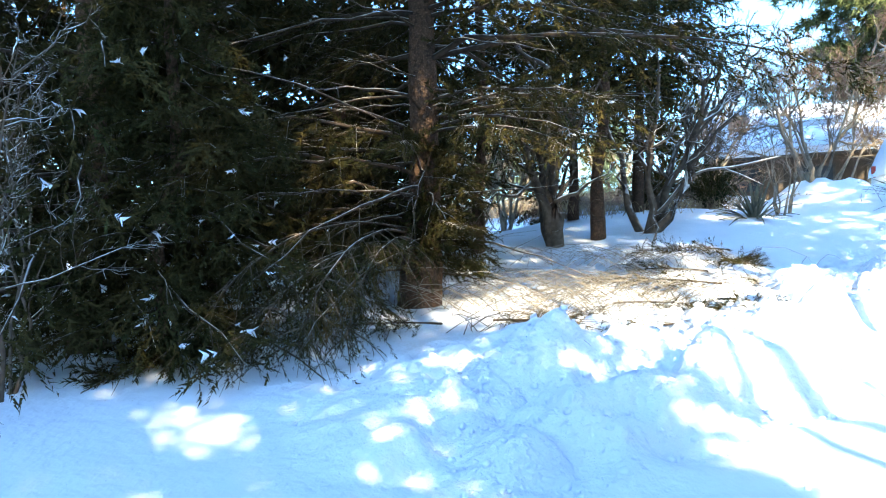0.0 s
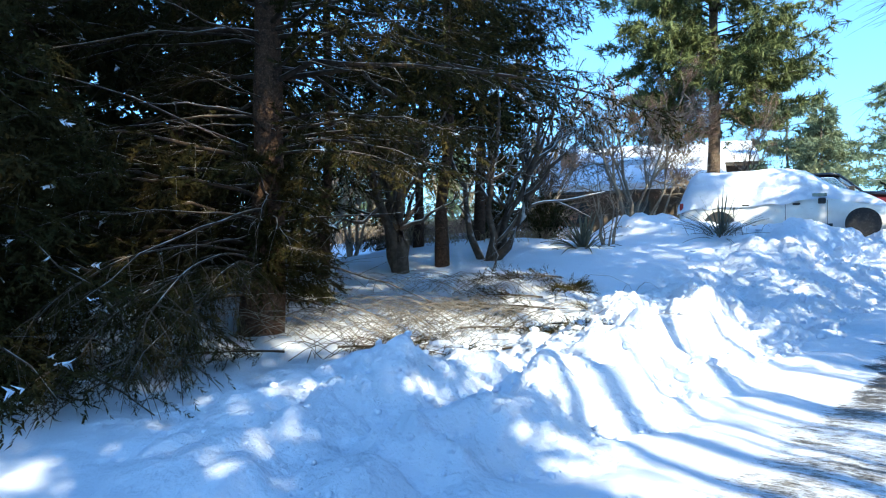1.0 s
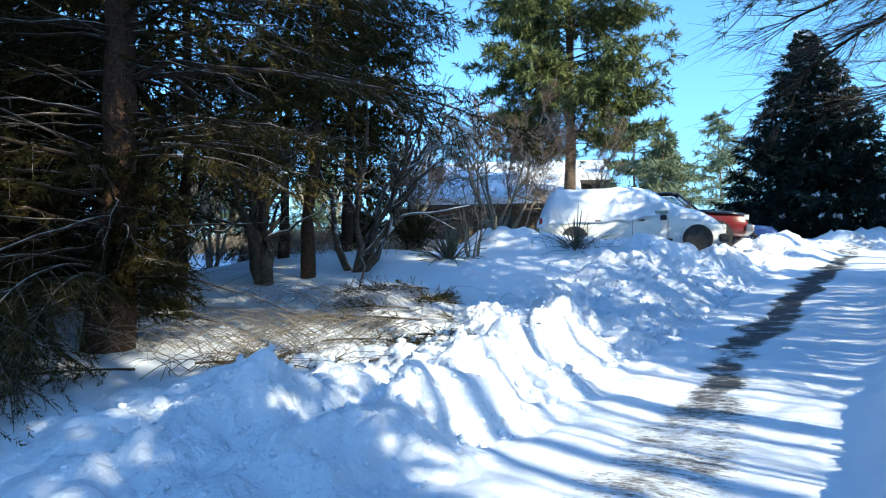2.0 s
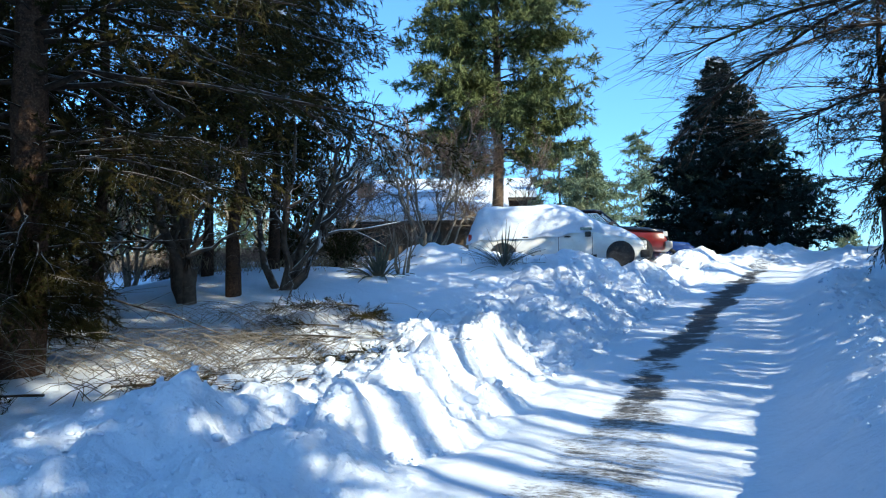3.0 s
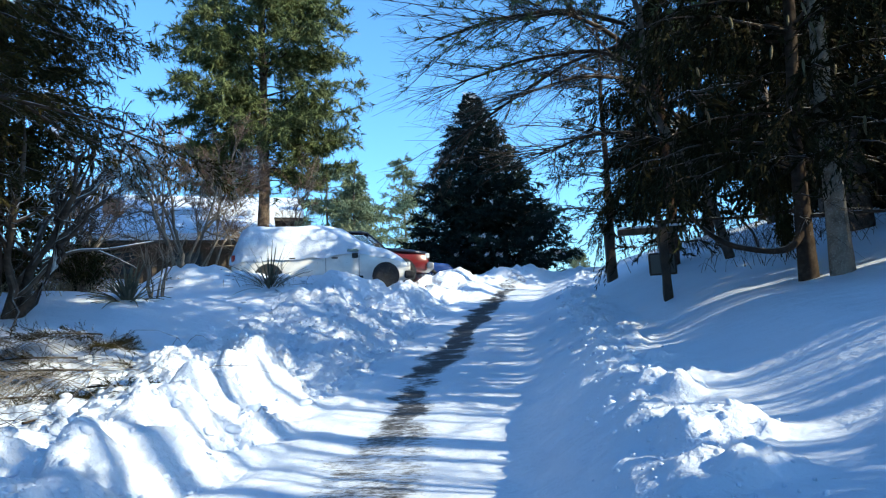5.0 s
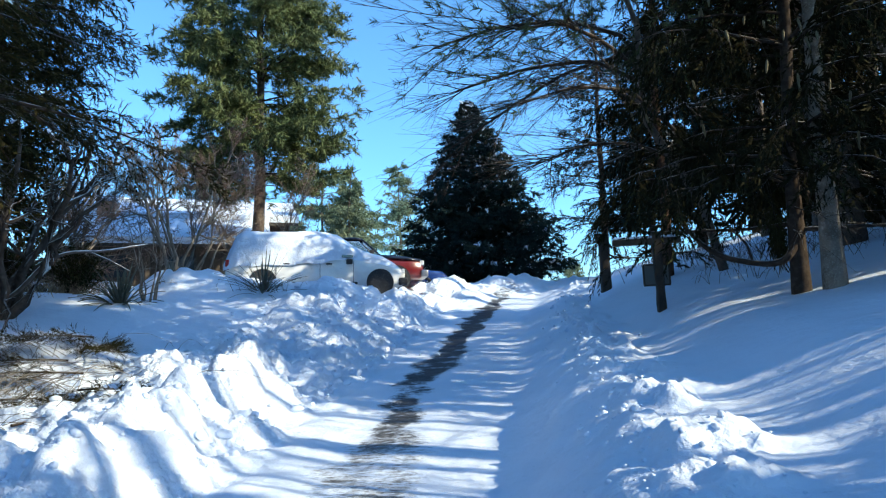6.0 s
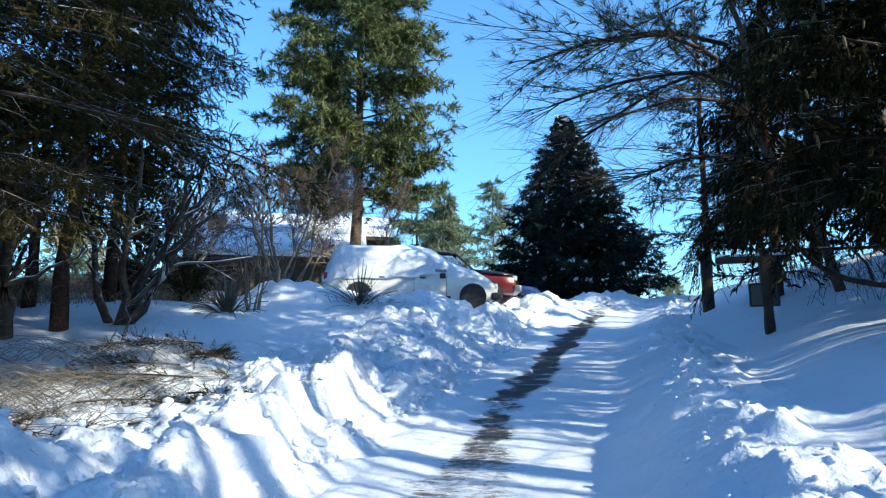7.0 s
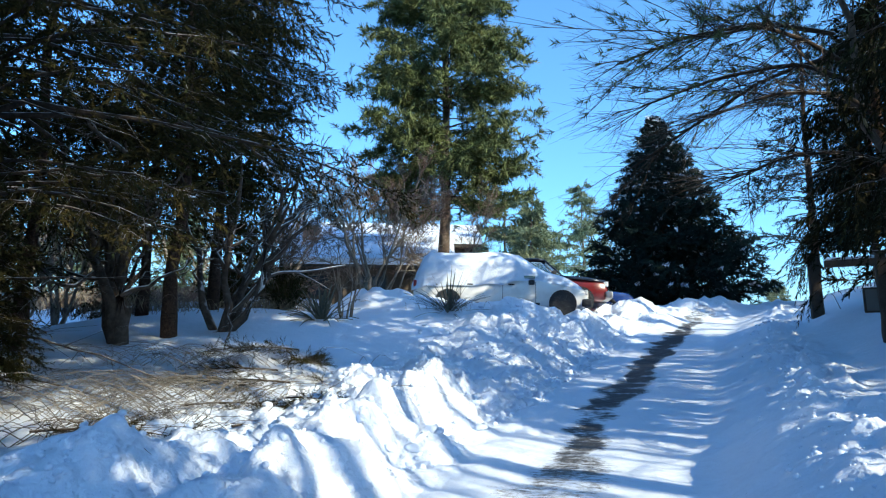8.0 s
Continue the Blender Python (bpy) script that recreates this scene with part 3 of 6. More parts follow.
def bare_tree(name, place, label, seed, stems, height, bark, twigs, splay=0.35, levels=3, kids=6, thick=0.06, category="bare tree", shrink=0.5, droop=0.05, twig_kids=7, lean=(0, 0), finest=0.0028):
    """A leafless tree: stems, forking branches, and fine twigs."""
    rng = np.random.default_rng(seed)
    root = thing(name, Matrix.Translation(place), label, category)
    s = np.linspace(0, 1, 7)

    def grow(origin, way, length, bendy):
        way = way / np.linalg.norm(way, axis=1, keepdims=True)
        path = origin[:, None] + way[:, None] * (length[:, None] * s)[..., None]
        w = np.cumsum(rng.normal(size=(len(way), 7, 3)) * bendy, 1) * length[:, None, None]
        w[:, 0] = 0
        path = path + w
        path[..., 2] += length[:, None] * (0.10 - droop) * s ** 2
        return path

    a = rng.uniform(0, 2 * np.pi, stems) + np.arange(stems) * 2.4
    way = np.stack([np.cos(a) * splay + lean[0], np.sin(a) * splay + lean[1], np.ones(stems)], 1)
    way[:, :2] *= rng.uniform(0.5, 1.2, (stems, 1)) if stems > 1 else 1.0
    origin = np.stack([0.12 * np.cos(a), 0.12 * np.sin(a), np.full(stems, -0.15)], 1) * (stems > 1) + np.array([0, 0, -0.15 * (stems == 1)])
    length = height * rng.uniform(0.75, 1.05, stems)
    path = grow(origin, way, length, 0.03)
    rad = thick * rng.uniform(0.7, 1.1, stems)
    for i in range(stems):
        v, f = tubes(path[i:i + 1], rad[i:i + 1, None] * (1.15 - 0.95 * s), 8)
        array_part("stem" if stems > 1 else "trunk", v, f, bark, root)
    vs, fs, n0 = [], [], 0
    for level in range(levels):
        last = level == levels - 1
        count = twig_kids if last else kids
        share = rng.uniform(0.25, 0.98, (len(path), count))
        start = at_share(path, share).reshape(-1, 3)
        tang = (path[:, -1] - path[:, 0]) / (np.linalg.norm(path[:, -1] - path[:, 0], axis=1, keepdims=True) + 1e-9)
        new_way = np.repeat(tang, count, 0) * 0.75 + rng.normal(size=(len(start), 3)) * 0.55
        new_way[:, 2] += 0.12
        new_len = np.repeat(length, count) * shrink * rng.uniform(0.5, 1.1, len(start)) * (1.15 - 0.6 * share.ravel())
        new_rad = np.repeat(rad, count) * (0.40 if not last else 0.34)
        path = grow(start, new_way, new_len, 0.05)
        length, rad = new_len, np.maximum(new_rad, finest)
        k = slice(None, None, 2 if last else 1)
        v, f = tubes(path[:, k], rad[:, None] * (1.1 - 0.85 * s[k]), 5 if level == 0 else 3)
        if last:
            tagged(array_part("twigwork", v, f, twigs, root), kind="stuff")
        elif level == 0:
            for i in range(len(path)):
                v, f = tubes(path[i:i + 1], rad[i:i + 1, None] * (1.1 - 0.85 * s), 5)
                array_part("branch", v, f, bark, root)
        else:
            vs.append(v)
            fs.append(f + n0)
            n0 += len(v)
    if vs:
        tagged(array_part("branchwork", np.concatenate(vs), np.concatenate(fs), bark, root), kind="stuff")
    return root


COARSE = (9, 0.6, 0.36, 0.085, 0.9)
TUFT = (16, 0.14, 0.20, 0.016, 1.15)
dome = lambda q: min(1.0, 0.3 + 1.5 * q) * (1 - q) ** 0.5 * 1.25
slim = lambda q: 1.2 * (1 - q) ** 0.6


def yard_side(q, a):
    """The big spruce is bare low down on the side of the yard, and trimmed toward the drive."""
    z, turn = q * 17, (math.degrees(a) + 180) % 360 - 180
    if 0 < turn < 120:
        return 0.2 if z < 2.7 else 0.7 if z < 3.4 else 1.1 if z < 10 else 1.0
    if -58 < turn <= 0 and z < 3.6:
        return 0.08 if z < 2.2 else 0.25
    if -75 < turn <= 0:
        return 0.95 if z < 2.2 else 0.85 if z < 4 else 0.95
    return 0.9


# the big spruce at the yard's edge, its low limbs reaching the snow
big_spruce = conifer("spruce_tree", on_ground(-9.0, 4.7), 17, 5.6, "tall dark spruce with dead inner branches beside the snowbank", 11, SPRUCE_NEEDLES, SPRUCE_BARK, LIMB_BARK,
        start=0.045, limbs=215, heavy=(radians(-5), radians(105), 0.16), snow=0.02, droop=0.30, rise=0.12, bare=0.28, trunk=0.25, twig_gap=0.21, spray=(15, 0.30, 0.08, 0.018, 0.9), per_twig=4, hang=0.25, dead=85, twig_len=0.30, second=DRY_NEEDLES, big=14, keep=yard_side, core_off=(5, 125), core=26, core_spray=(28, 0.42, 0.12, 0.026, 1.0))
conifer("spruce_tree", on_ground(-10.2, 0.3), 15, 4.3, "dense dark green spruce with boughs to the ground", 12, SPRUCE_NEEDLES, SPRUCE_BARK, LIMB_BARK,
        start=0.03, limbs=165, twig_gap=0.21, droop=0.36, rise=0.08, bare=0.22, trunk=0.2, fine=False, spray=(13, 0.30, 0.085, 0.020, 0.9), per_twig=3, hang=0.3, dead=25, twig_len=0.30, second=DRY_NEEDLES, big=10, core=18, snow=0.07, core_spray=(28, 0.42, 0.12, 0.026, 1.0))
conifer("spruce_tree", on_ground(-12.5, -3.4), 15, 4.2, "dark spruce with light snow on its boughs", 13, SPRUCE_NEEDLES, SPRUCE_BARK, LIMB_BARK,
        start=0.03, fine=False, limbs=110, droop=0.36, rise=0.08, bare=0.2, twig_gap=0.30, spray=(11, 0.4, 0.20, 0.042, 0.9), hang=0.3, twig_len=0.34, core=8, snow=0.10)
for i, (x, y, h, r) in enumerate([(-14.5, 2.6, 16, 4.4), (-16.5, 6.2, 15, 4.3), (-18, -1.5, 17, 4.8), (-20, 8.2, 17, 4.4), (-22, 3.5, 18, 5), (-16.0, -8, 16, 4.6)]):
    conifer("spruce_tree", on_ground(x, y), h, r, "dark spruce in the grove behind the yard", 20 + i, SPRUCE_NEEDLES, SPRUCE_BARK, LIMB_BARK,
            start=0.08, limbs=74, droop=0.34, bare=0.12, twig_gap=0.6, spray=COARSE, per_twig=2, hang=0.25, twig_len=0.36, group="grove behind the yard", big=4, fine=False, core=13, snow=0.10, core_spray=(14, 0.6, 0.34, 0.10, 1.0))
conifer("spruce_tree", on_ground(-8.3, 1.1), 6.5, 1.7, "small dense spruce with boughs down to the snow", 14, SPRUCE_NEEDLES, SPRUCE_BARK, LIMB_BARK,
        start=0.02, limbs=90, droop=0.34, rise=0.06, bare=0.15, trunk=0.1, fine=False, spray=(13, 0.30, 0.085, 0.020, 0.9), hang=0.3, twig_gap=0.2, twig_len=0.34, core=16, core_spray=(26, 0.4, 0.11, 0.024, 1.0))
# yard trees
bare_tree("yard_tree", on_ground(-11.4, 9.3), "forked leafless tree with snow in its crotches", 31, 4, 4.6, BARE_BARK, TWIG, 0.5, 3, 6, 0.12, droop=0.12)
clump = bare_tree("yard_tree", on_ground(-10.6, 11.1), "many-stemmed leafless tree dusted with snow", 32, 6, 4.4, BARE_BARK, TWIG, 0.5, 3, 6, 0.10, droop=0.12)
bare_tree("yard_tree", on_ground(-10.9, 17.6), "leafless tree with a haze of fine reddish twigs", 33, 5, 5.8, PALE_BARK, TWIG, 0.5, 3, 12, 0.055, twig_kids=16, droop=0.14, finest=0.0045)
bare_tree("yard_tree", on_ground(-11.8, 19.9), "leafless tree with a haze of fine twigs beside the house", 44, 4, 5.4, PALE_BARK, TWIG, 0.5, 3, 10, 0.045, twig_kids=12, droop=0.12, finest=0.0045)
bare_tree("yard_tree", on_ground(-10.4, 22.6), "leafless tree with a haze of fine twigs behind the van", 45, 4, 5.0, PALE_BARK, TWIG, 0.5, 3, 9, 0.045, twig_kids=11, droop=0.12, finest=0.0045)
conifer("cedar_tree", on_ground(-11.0, 10.1), 12.5, 2.8, "slim cedar with olive foliage on a straight trunk", 34, CEDAR_NEEDLES, SPRUCE_BARK, LIMB_BARK, start=0.26, limbs=85, droop=0.2, bare=0.2,
        trunk=0.13, spray=(13, 0.30, 0.11, 0.021, 0.9), hang=0.15, fine=False, per_twig=3, category="cedar tree", shape=slim, second=SPRUCE_NEEDLES, share=0.5, core=9, core_spray=(24, 0.4, 0.11, 0.024, 1.0))
conifer("cedar_tree", on_ground(-12.4, 7.9), 12, 2.6, "slim cedar with olive foliage on a straight trunk", 35, CEDAR_NEEDLES, SPRUCE_BARK, LIMB_BARK, start=0.22, limbs=85, droop=0.2, bare=0.2,
        trunk=0.12, spray=(13, 0.30, 0.11, 0.021, 0.9), hang=0.15, fine=False, per_twig=3, category="cedar tree", shape=slim, second=SPRUCE_NEEDLES, share=0.5, core=9, core_spray=(24, 0.4, 0.11, 0.024, 1.0))
conifer("cedar_tree", on_ground(-13.6, 11.6), 11, 2.8, "cedar with olive foliage among the yard trees", 37, SPRUCE_NEEDLES, SPRUCE_BARK, LIMB_BARK, start=0.2, limbs=70, droop=0.2, bare=0.15,
        trunk=0.12, spray=(12, 0.4, 0.18, 0.035, 0.9), per_twig=2, hang=0.1, category="cedar tree", shape=slim, second=CEDAR_NEEDLES, share=0.5, fine=False)
bare_tree("bare_shrub", on_ground(-9.5, 14.3), "leafless crape myrtle shrub with pale stems", 36, 7, 2.3, PALE_BARK, TWIG, 0.35, 2, 5, 0.026, "shrub")
bare_tree("bare_shrub", on_ground(-7.6, -0.45), "tall leafless shrub with snow along its twigs", 38, 6, 3.6, BARE_BARK, BARE_BARK, 0.4, 3, 7, 0.022, "shrub")
# tall pine behind the cars
conifer("pine_tree", on_ground(-11.2, 23.6), 17.5, 4.1, "tall pine with long soft sunlit needles", 41, PINE_NEEDLES, PINE_BARK, LIMB_BARK, start=0.24, limbs=200, droop=0.10, rise=0.14, bare=0.15, trunk=0.24,
        twig_gap=0.21, spray=(16, 0.20, 0.26, 0.032, 1.25), per_twig=3, shape=dome, category="pine tree", twig_len=0.36, fine=False)
conifer("blue_spruce", on_ground(-3.6, 31.6), 9.6, 4.0, "broad conical spruce with snow-flecked boughs", 42, BLUE_NEEDLES, SPRUCE_BARK, LIMB_BARK, start=0.06, even=True, limbs=430, uneven=(0.9, 1.05), droop=0.12, rise=0.10, bare=0.10, trunk=0.2,
        twig_gap=0.36, spray=(10, 0.34, 0.22, 0.055, 1.0), per_twig=3, shape=lambda q: min(0.97, 1.12 * (1 - q) ** 0.95), twig_len=0.28, tip=0.12, snow=0.05, fleck=2.2, tiers=34, fine=False, lean=(-0.07, 0))
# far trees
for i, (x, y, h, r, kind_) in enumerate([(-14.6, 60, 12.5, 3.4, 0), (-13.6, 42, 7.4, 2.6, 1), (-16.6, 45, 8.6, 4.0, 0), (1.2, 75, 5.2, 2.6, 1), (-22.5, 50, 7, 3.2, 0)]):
    conifer("far_tree", on_ground(x, y), h, r, "distant evergreen with pale needles", 50 + i, FAR_NEEDLES, PINE_BARK, LIMB_BARK, start=0.15 - 0.1 * kind_, limbs=66, droop=0.12, bare=0.12, trunk=0.13, core=5,
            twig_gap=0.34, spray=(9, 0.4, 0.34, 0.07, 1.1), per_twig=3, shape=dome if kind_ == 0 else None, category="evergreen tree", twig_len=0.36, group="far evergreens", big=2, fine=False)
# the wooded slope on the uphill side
# trunk takes the darker limb bark, so its shade sits in the colour
hung = conifer("norway_spruce", on_ground(3.2, 9.85), 17, 2.75, "norway spruce with curtains of hanging branchlets", 61, SHADED_NORWAY_NEEDLES, LIMB_BARK, LIMB_BARK, start=0.10, limbs=150, droop=0.36, rise=0.14, bare=0.18, trunk=0.085,
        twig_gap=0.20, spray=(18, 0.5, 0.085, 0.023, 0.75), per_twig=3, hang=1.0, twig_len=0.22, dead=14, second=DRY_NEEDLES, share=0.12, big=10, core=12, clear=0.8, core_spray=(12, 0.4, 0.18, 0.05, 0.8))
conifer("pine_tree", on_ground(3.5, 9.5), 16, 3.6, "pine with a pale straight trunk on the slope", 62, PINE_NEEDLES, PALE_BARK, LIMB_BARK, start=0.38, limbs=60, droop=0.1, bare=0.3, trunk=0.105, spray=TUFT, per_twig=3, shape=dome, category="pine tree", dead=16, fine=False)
conifer("norway_spruce", on_ground(6.6, 13.2), 15, 3.6, "norway spruce with curtains of hanging branchlets", 63, SHADED_NORWAY_NEEDLES, SPRUCE_BARK, LIMB_BARK, start=0.10, limbs=54, droop=0.36, bare=0.2, trunk=0.14,
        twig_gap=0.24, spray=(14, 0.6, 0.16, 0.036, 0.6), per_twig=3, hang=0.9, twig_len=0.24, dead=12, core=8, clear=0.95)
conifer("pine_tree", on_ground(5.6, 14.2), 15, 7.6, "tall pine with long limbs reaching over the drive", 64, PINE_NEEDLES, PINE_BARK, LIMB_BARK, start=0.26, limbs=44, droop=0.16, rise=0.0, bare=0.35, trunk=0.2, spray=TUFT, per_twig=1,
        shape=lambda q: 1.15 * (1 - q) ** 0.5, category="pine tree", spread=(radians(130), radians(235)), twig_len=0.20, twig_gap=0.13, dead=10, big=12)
conifer("norway_spruce", on_ground(2.5, 16.8), 14, 2.1, "norway spruce with dark hanging branchlets behind the posts", 66, SHADED_NORWAY_NEEDLES, SPRUCE_BARK, LIMB_BARK, start=0.05, limbs=96, droop=0.40, rise=0.14, bare=0.12, trunk=0.11,
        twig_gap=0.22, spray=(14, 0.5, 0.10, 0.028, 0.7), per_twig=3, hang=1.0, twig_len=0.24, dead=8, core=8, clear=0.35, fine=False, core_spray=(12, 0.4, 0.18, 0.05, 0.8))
leaner = bare_tree("slope_tree", on_ground(3.5, 15.4), "tall leaning leafless tree with fine twigs over the drive", 65, 1, 12, BARE_BARK, TWIG, 0.02, 3, 14, 0.13, lean=(-0.41, -0.03), twig_kids=11, shrink=0.34)
# more of the wood up the slope, mostly unseen, added to shade the drive: a few spruces, and tall bare-stemmed pines
for i, (x, y, h, r, n) in enumerate([(6.2, 1.4, 5.5, 2.4, 60), (7.5, -1.0, 15, 3.8, 80), (7.5, -4.2, 16, 4.2, 90), (9.0, 26.0, 16, 4.0, 95), (13.0, -9.0, 18, 4.6, 95), (10.2, -2.9, 17, 4.0, 100), (9.6, 16.9, 10, 2.4, 40)]):
    conifer("slope_spruce", on_ground(x, y), h, r, "dark spruce added in the wood up the slope for its shade", 70 + i, SPRUCE_NEEDLES, SPRUCE_BARK, LIMB_BARK,
            start=0.13, limbs=n, droop=0.34, bare=0.15, twig_gap=0.40, spray=COARSE, per_twig=2, hang=0.4, twig_len=0.34, group="wood up the slope", big=4, fine=False, core=0 if i == 1 else 8)
for i, (x, y, h, r, top) in enumerate([(5.6, 4.5, 11, 0.026, 0.74), (6.6, 5.6, 11.5, 0.032, 0.74), (8.6, 4.6, 12.5, 0.045, 0.74), (9.8, 6.6, 12.5, 0.055, 0.7), (7.4, 7.2, 11.5, 0.05, 0.7), (6.9, 15.6, 13, 0.12, 0.8), (7.8, 17.0, 14, 0.15, 0.8), (6.6, 18.6, 12, 0.14, 0.8),
                                     (7.6, 20.2, 13, 0.15, 0.8), (11.0, 2.2, 20, 0.10, 0.55), (11.0, 17.6, 14, 0.17, 0.75), (11.2, 8.6, 13, 0.10, 0.72), (12.0, 11.5, 14, 0.12, 0.74), (6.3, 22.0, 12, 0.14, 0.8), (11.5, -1.5, 22, 0.16, 0.5)]):
    conifer("slope_pine", on_ground(x, y), h, 2.7, "tall pine with a bare stem and a high crown, added for its shadow", 80 + i, PINE_NEEDLES, PINE_BARK, LIMB_BARK, start=top, limbs=46 if top < 0.7 else 14, droop=0.1, bare=0.25, trunk=r,
            twig_gap=0.48, spray=(9, 0.34, 0.40, 0.07, 1.1), per_twig=2, shape=lambda q: 1.1 * (1 - q) ** 0.4, category="pine tree", group="wood up the slope", big=3, fine=False, dead=12)
for i, (x, y, h, r) in enumerate([(5.6, 28.0, 14, 3.4), (4.6, 34.0, 13, 3.4), (9.0, 33.0, 15, 4.0)]):
    conifer("hemlock_tree", on_ground(x, y), h, r, "dark layered evergreen at the head of the drive", 150 + i, BLUE_NEEDLES, SPRUCE_BARK, LIMB_BARK, start=0.16, limbs=100, droop=0.15, rise=0.1, bare=0.12, trunk=0.16,
            twig_gap=0.32, spray=(10, 0.4, 0.24, 0.05, 1.0), per_twig=2, twig_len=0.34, category="evergreen tree", group="evergreens at the drive's head", big=4, fine=False, core=5)
conifer("hemlock_tree", on_ground(1.7, 27.0), 12, 2.7, "dark layered evergreen with gaps between its boughs", 154, BLUE_NEEDLES, SPRUCE_BARK, LIMB_BARK, start=0.17, limbs=92, droop=0.16, rise=0.1, bare=0.15, trunk=0.14,
        twig_gap=0.26, spray=(11, 0.34, 0.14, 0.032, 1.0), per_twig=2, twig_len=0.30, category="evergreen tree", group="evergreens at the drive's head", big=6, fine=False, tiers=15, shape=slim)
# unseen spruce, its high crown placed to shade the near end of the bank
conifer("slope_spruce", on_ground(8.2, 0.8), 11, 1.7, "slim dark spruce with a high crown, unseen, added to shade the bank", 79, SPRUCE_NEEDLES, SPRUCE_BARK, LIMB_BARK,
        start=0.5, limbs=36, droop=0.15, bare=0.12, trunk=0.05, twig_gap=0.4, spray=COARSE, per_twig=2, hang=0.1, group="wood up the slope", big=3, fine=False, core=2, shape=lambda q: 1.3 * (1 - q) ** 0.5)
# unseen leafless trees added up the slope, whose twigs soften the sun
for i, (x, y, h) in enumerate([(10.2, 7.4, 10.0), (9.4, 9.8, 9.0), (11.2, 4.0, 10.5), (10.6, 0.9, 10.5), (9.6, 0.2, 9.5)]):
    bare_tree("slope_tree", on_ground(x, y), "unseen leafless tree with fine twigs, added to soften the sun", 160 + i, 1, h, BARE_BARK, TWIG, 0.02, 3, 10, 0.06, twig_kids=9, shrink=0.36)
# a belt of low evergreens added up the slope, mostly unseen, to keep the sun off the snow below it
for i in range(27):
    if i == 12:  # a gap lets the sun through to the pale pine
        continue
    y = -2.2 + 0.92 * i
    h = 3.1 if y < 2 else 2.0 if y < 4 else 2.15 if y < 5 else 2.6 if y < 6 else 3.1 if y < 7.2 or y > 10.4 else 2.1
    conifer("shade_evergreen", on_ground(8.0 + 0.35 * math.sin(5 * i), y), h, 0.95, "young dark evergreen in a belt added to shade the snowy slope", 170 + i, SPRUCE_NEEDLES, SPRUCE_BARK, LIMB_BARK, start=0.02, limbs=36, droop=0.1, bare=0.1, trunk=0.05,
            twig_gap=0.4, spray=(8, 0.3, 0.24, 0.07, 0.9), per_twig=2, twig_len=0.4, group="belt of young evergreens", big=2, fine=False, core=7, core_spray=(8, 0.35, 0.28, 0.11, 1.0), shape=lambda q: (1 - q) ** 0.3)
# the open ground beyond the yard: leafless trees and evergreens standing in the sun
for i, (x, y, h) in enumerate([(-31, 14.5, 6.0), (-29, 18.5, 5.5), (-34, 21, 7.0), (-30, 24, 6.0), (-37, 27, 7.5), (-33, 31, 7.0), (-40, 19, 7.5)]):
    bare_tree("field_tree", on_ground(x, y), "leafless tree in the sun beyond the yard", 300 + i, 3, h, PALE_BARK, TWIG, 0.35, 3, 7, 0.13, twig_kids=8, droop=0.08)
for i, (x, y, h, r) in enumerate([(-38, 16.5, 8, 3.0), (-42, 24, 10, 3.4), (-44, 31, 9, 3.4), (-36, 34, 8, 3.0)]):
    conifer("far_tree", on_ground(x, y), h, r, "distant evergreen with pale needles", 310 + i, FAR_NEEDLES, PINE_BARK, LIMB_BARK, start=0.08, limbs=66, droop=0.12, bare=0.12, trunk=0.13, core=5,
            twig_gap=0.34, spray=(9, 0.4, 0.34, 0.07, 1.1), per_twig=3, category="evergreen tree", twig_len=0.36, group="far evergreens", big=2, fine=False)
for i, (x, y, h) in enumerate([(-16, 19, 5.2), (-17.5, 21, 5.2), (-19, 13.2, 4.8), (-20, 15.6, 5.0), (-22, 14, 5.4)]):
    bare_tree("thicket_tree", on_ground(x, y), "scrubby leafless tree in the thicket behind the yard", 440 + i, 4, h, PALE_BARK, TWIG, 0.45, 3, 8, 0.06, twig_kids=11, droop=0.1, finest=0.008)
for i, (x, y, h, r) in enumerate([(-16.8, 18.3, 5.2, 1.8), (-18.8, 15.0, 4.8, 1.7), (-20.5, 12.2, 5.0, 1.8)]):
    conifer("cedar_tree", on_ground(x, y), h, r, "low olive cedar in the thicket behind the yard", 450 + i, CEDAR_NEEDLES, SPRUCE_BARK, LIMB_BARK, start=0.08, limbs=60, droop=0.15, bare=0.15, trunk=0.07,
            twig_gap=0.3, spray=(11, 0.34, 0.14, 0.035, 0.9), per_twig=2, category="cedar tree", group="thicket cedars", big=3, fine=False, core=5, core_spray=(14, 0.4, 0.16, 0.04, 1.0))
conifer("yard_evergreen", on_ground(-14.6, 15.4), 10.5, 2.4, "dark evergreen with a high crown at the back of the yard", 193, SPRUCE_NEEDLES, SPRUCE_BARK, LIMB_BARK, start=0.36, limbs=70, droop=0.3, bare=0.1, trunk=0.12,
        twig_gap=0.4, spray=(10, 0.45, 0.20, 0.045, 0.9), per_twig=2, hang=0.25, twig_len=0.36, big=4, fine=False, core=4, core_spray=(9, 0.5, 0.3, 0.08, 1.0), second=CEDAR_NEEDLES, share=0.4, shape=slim)
conifer("yard_evergreen", on_ground(-12.9, 13.2), 13.5, 3.4, "dark evergreen with a high crown among the yard trees", 194, SPRUCE_NEEDLES, SPRUCE_BARK, LIMB_BARK, start=0.34, limbs=90, droop=0.3, bare=0.1, trunk=0.13,
        twig_gap=0.26, spray=(13, 0.34, 0.12, 0.024, 0.9), per_twig=3, hang=0.3, twig_len=0.30, big=6, fine=False, core=12, core_spray=(24, 0.4, 0.12, 0.026, 1.0), shape=slim, snow=0.02)
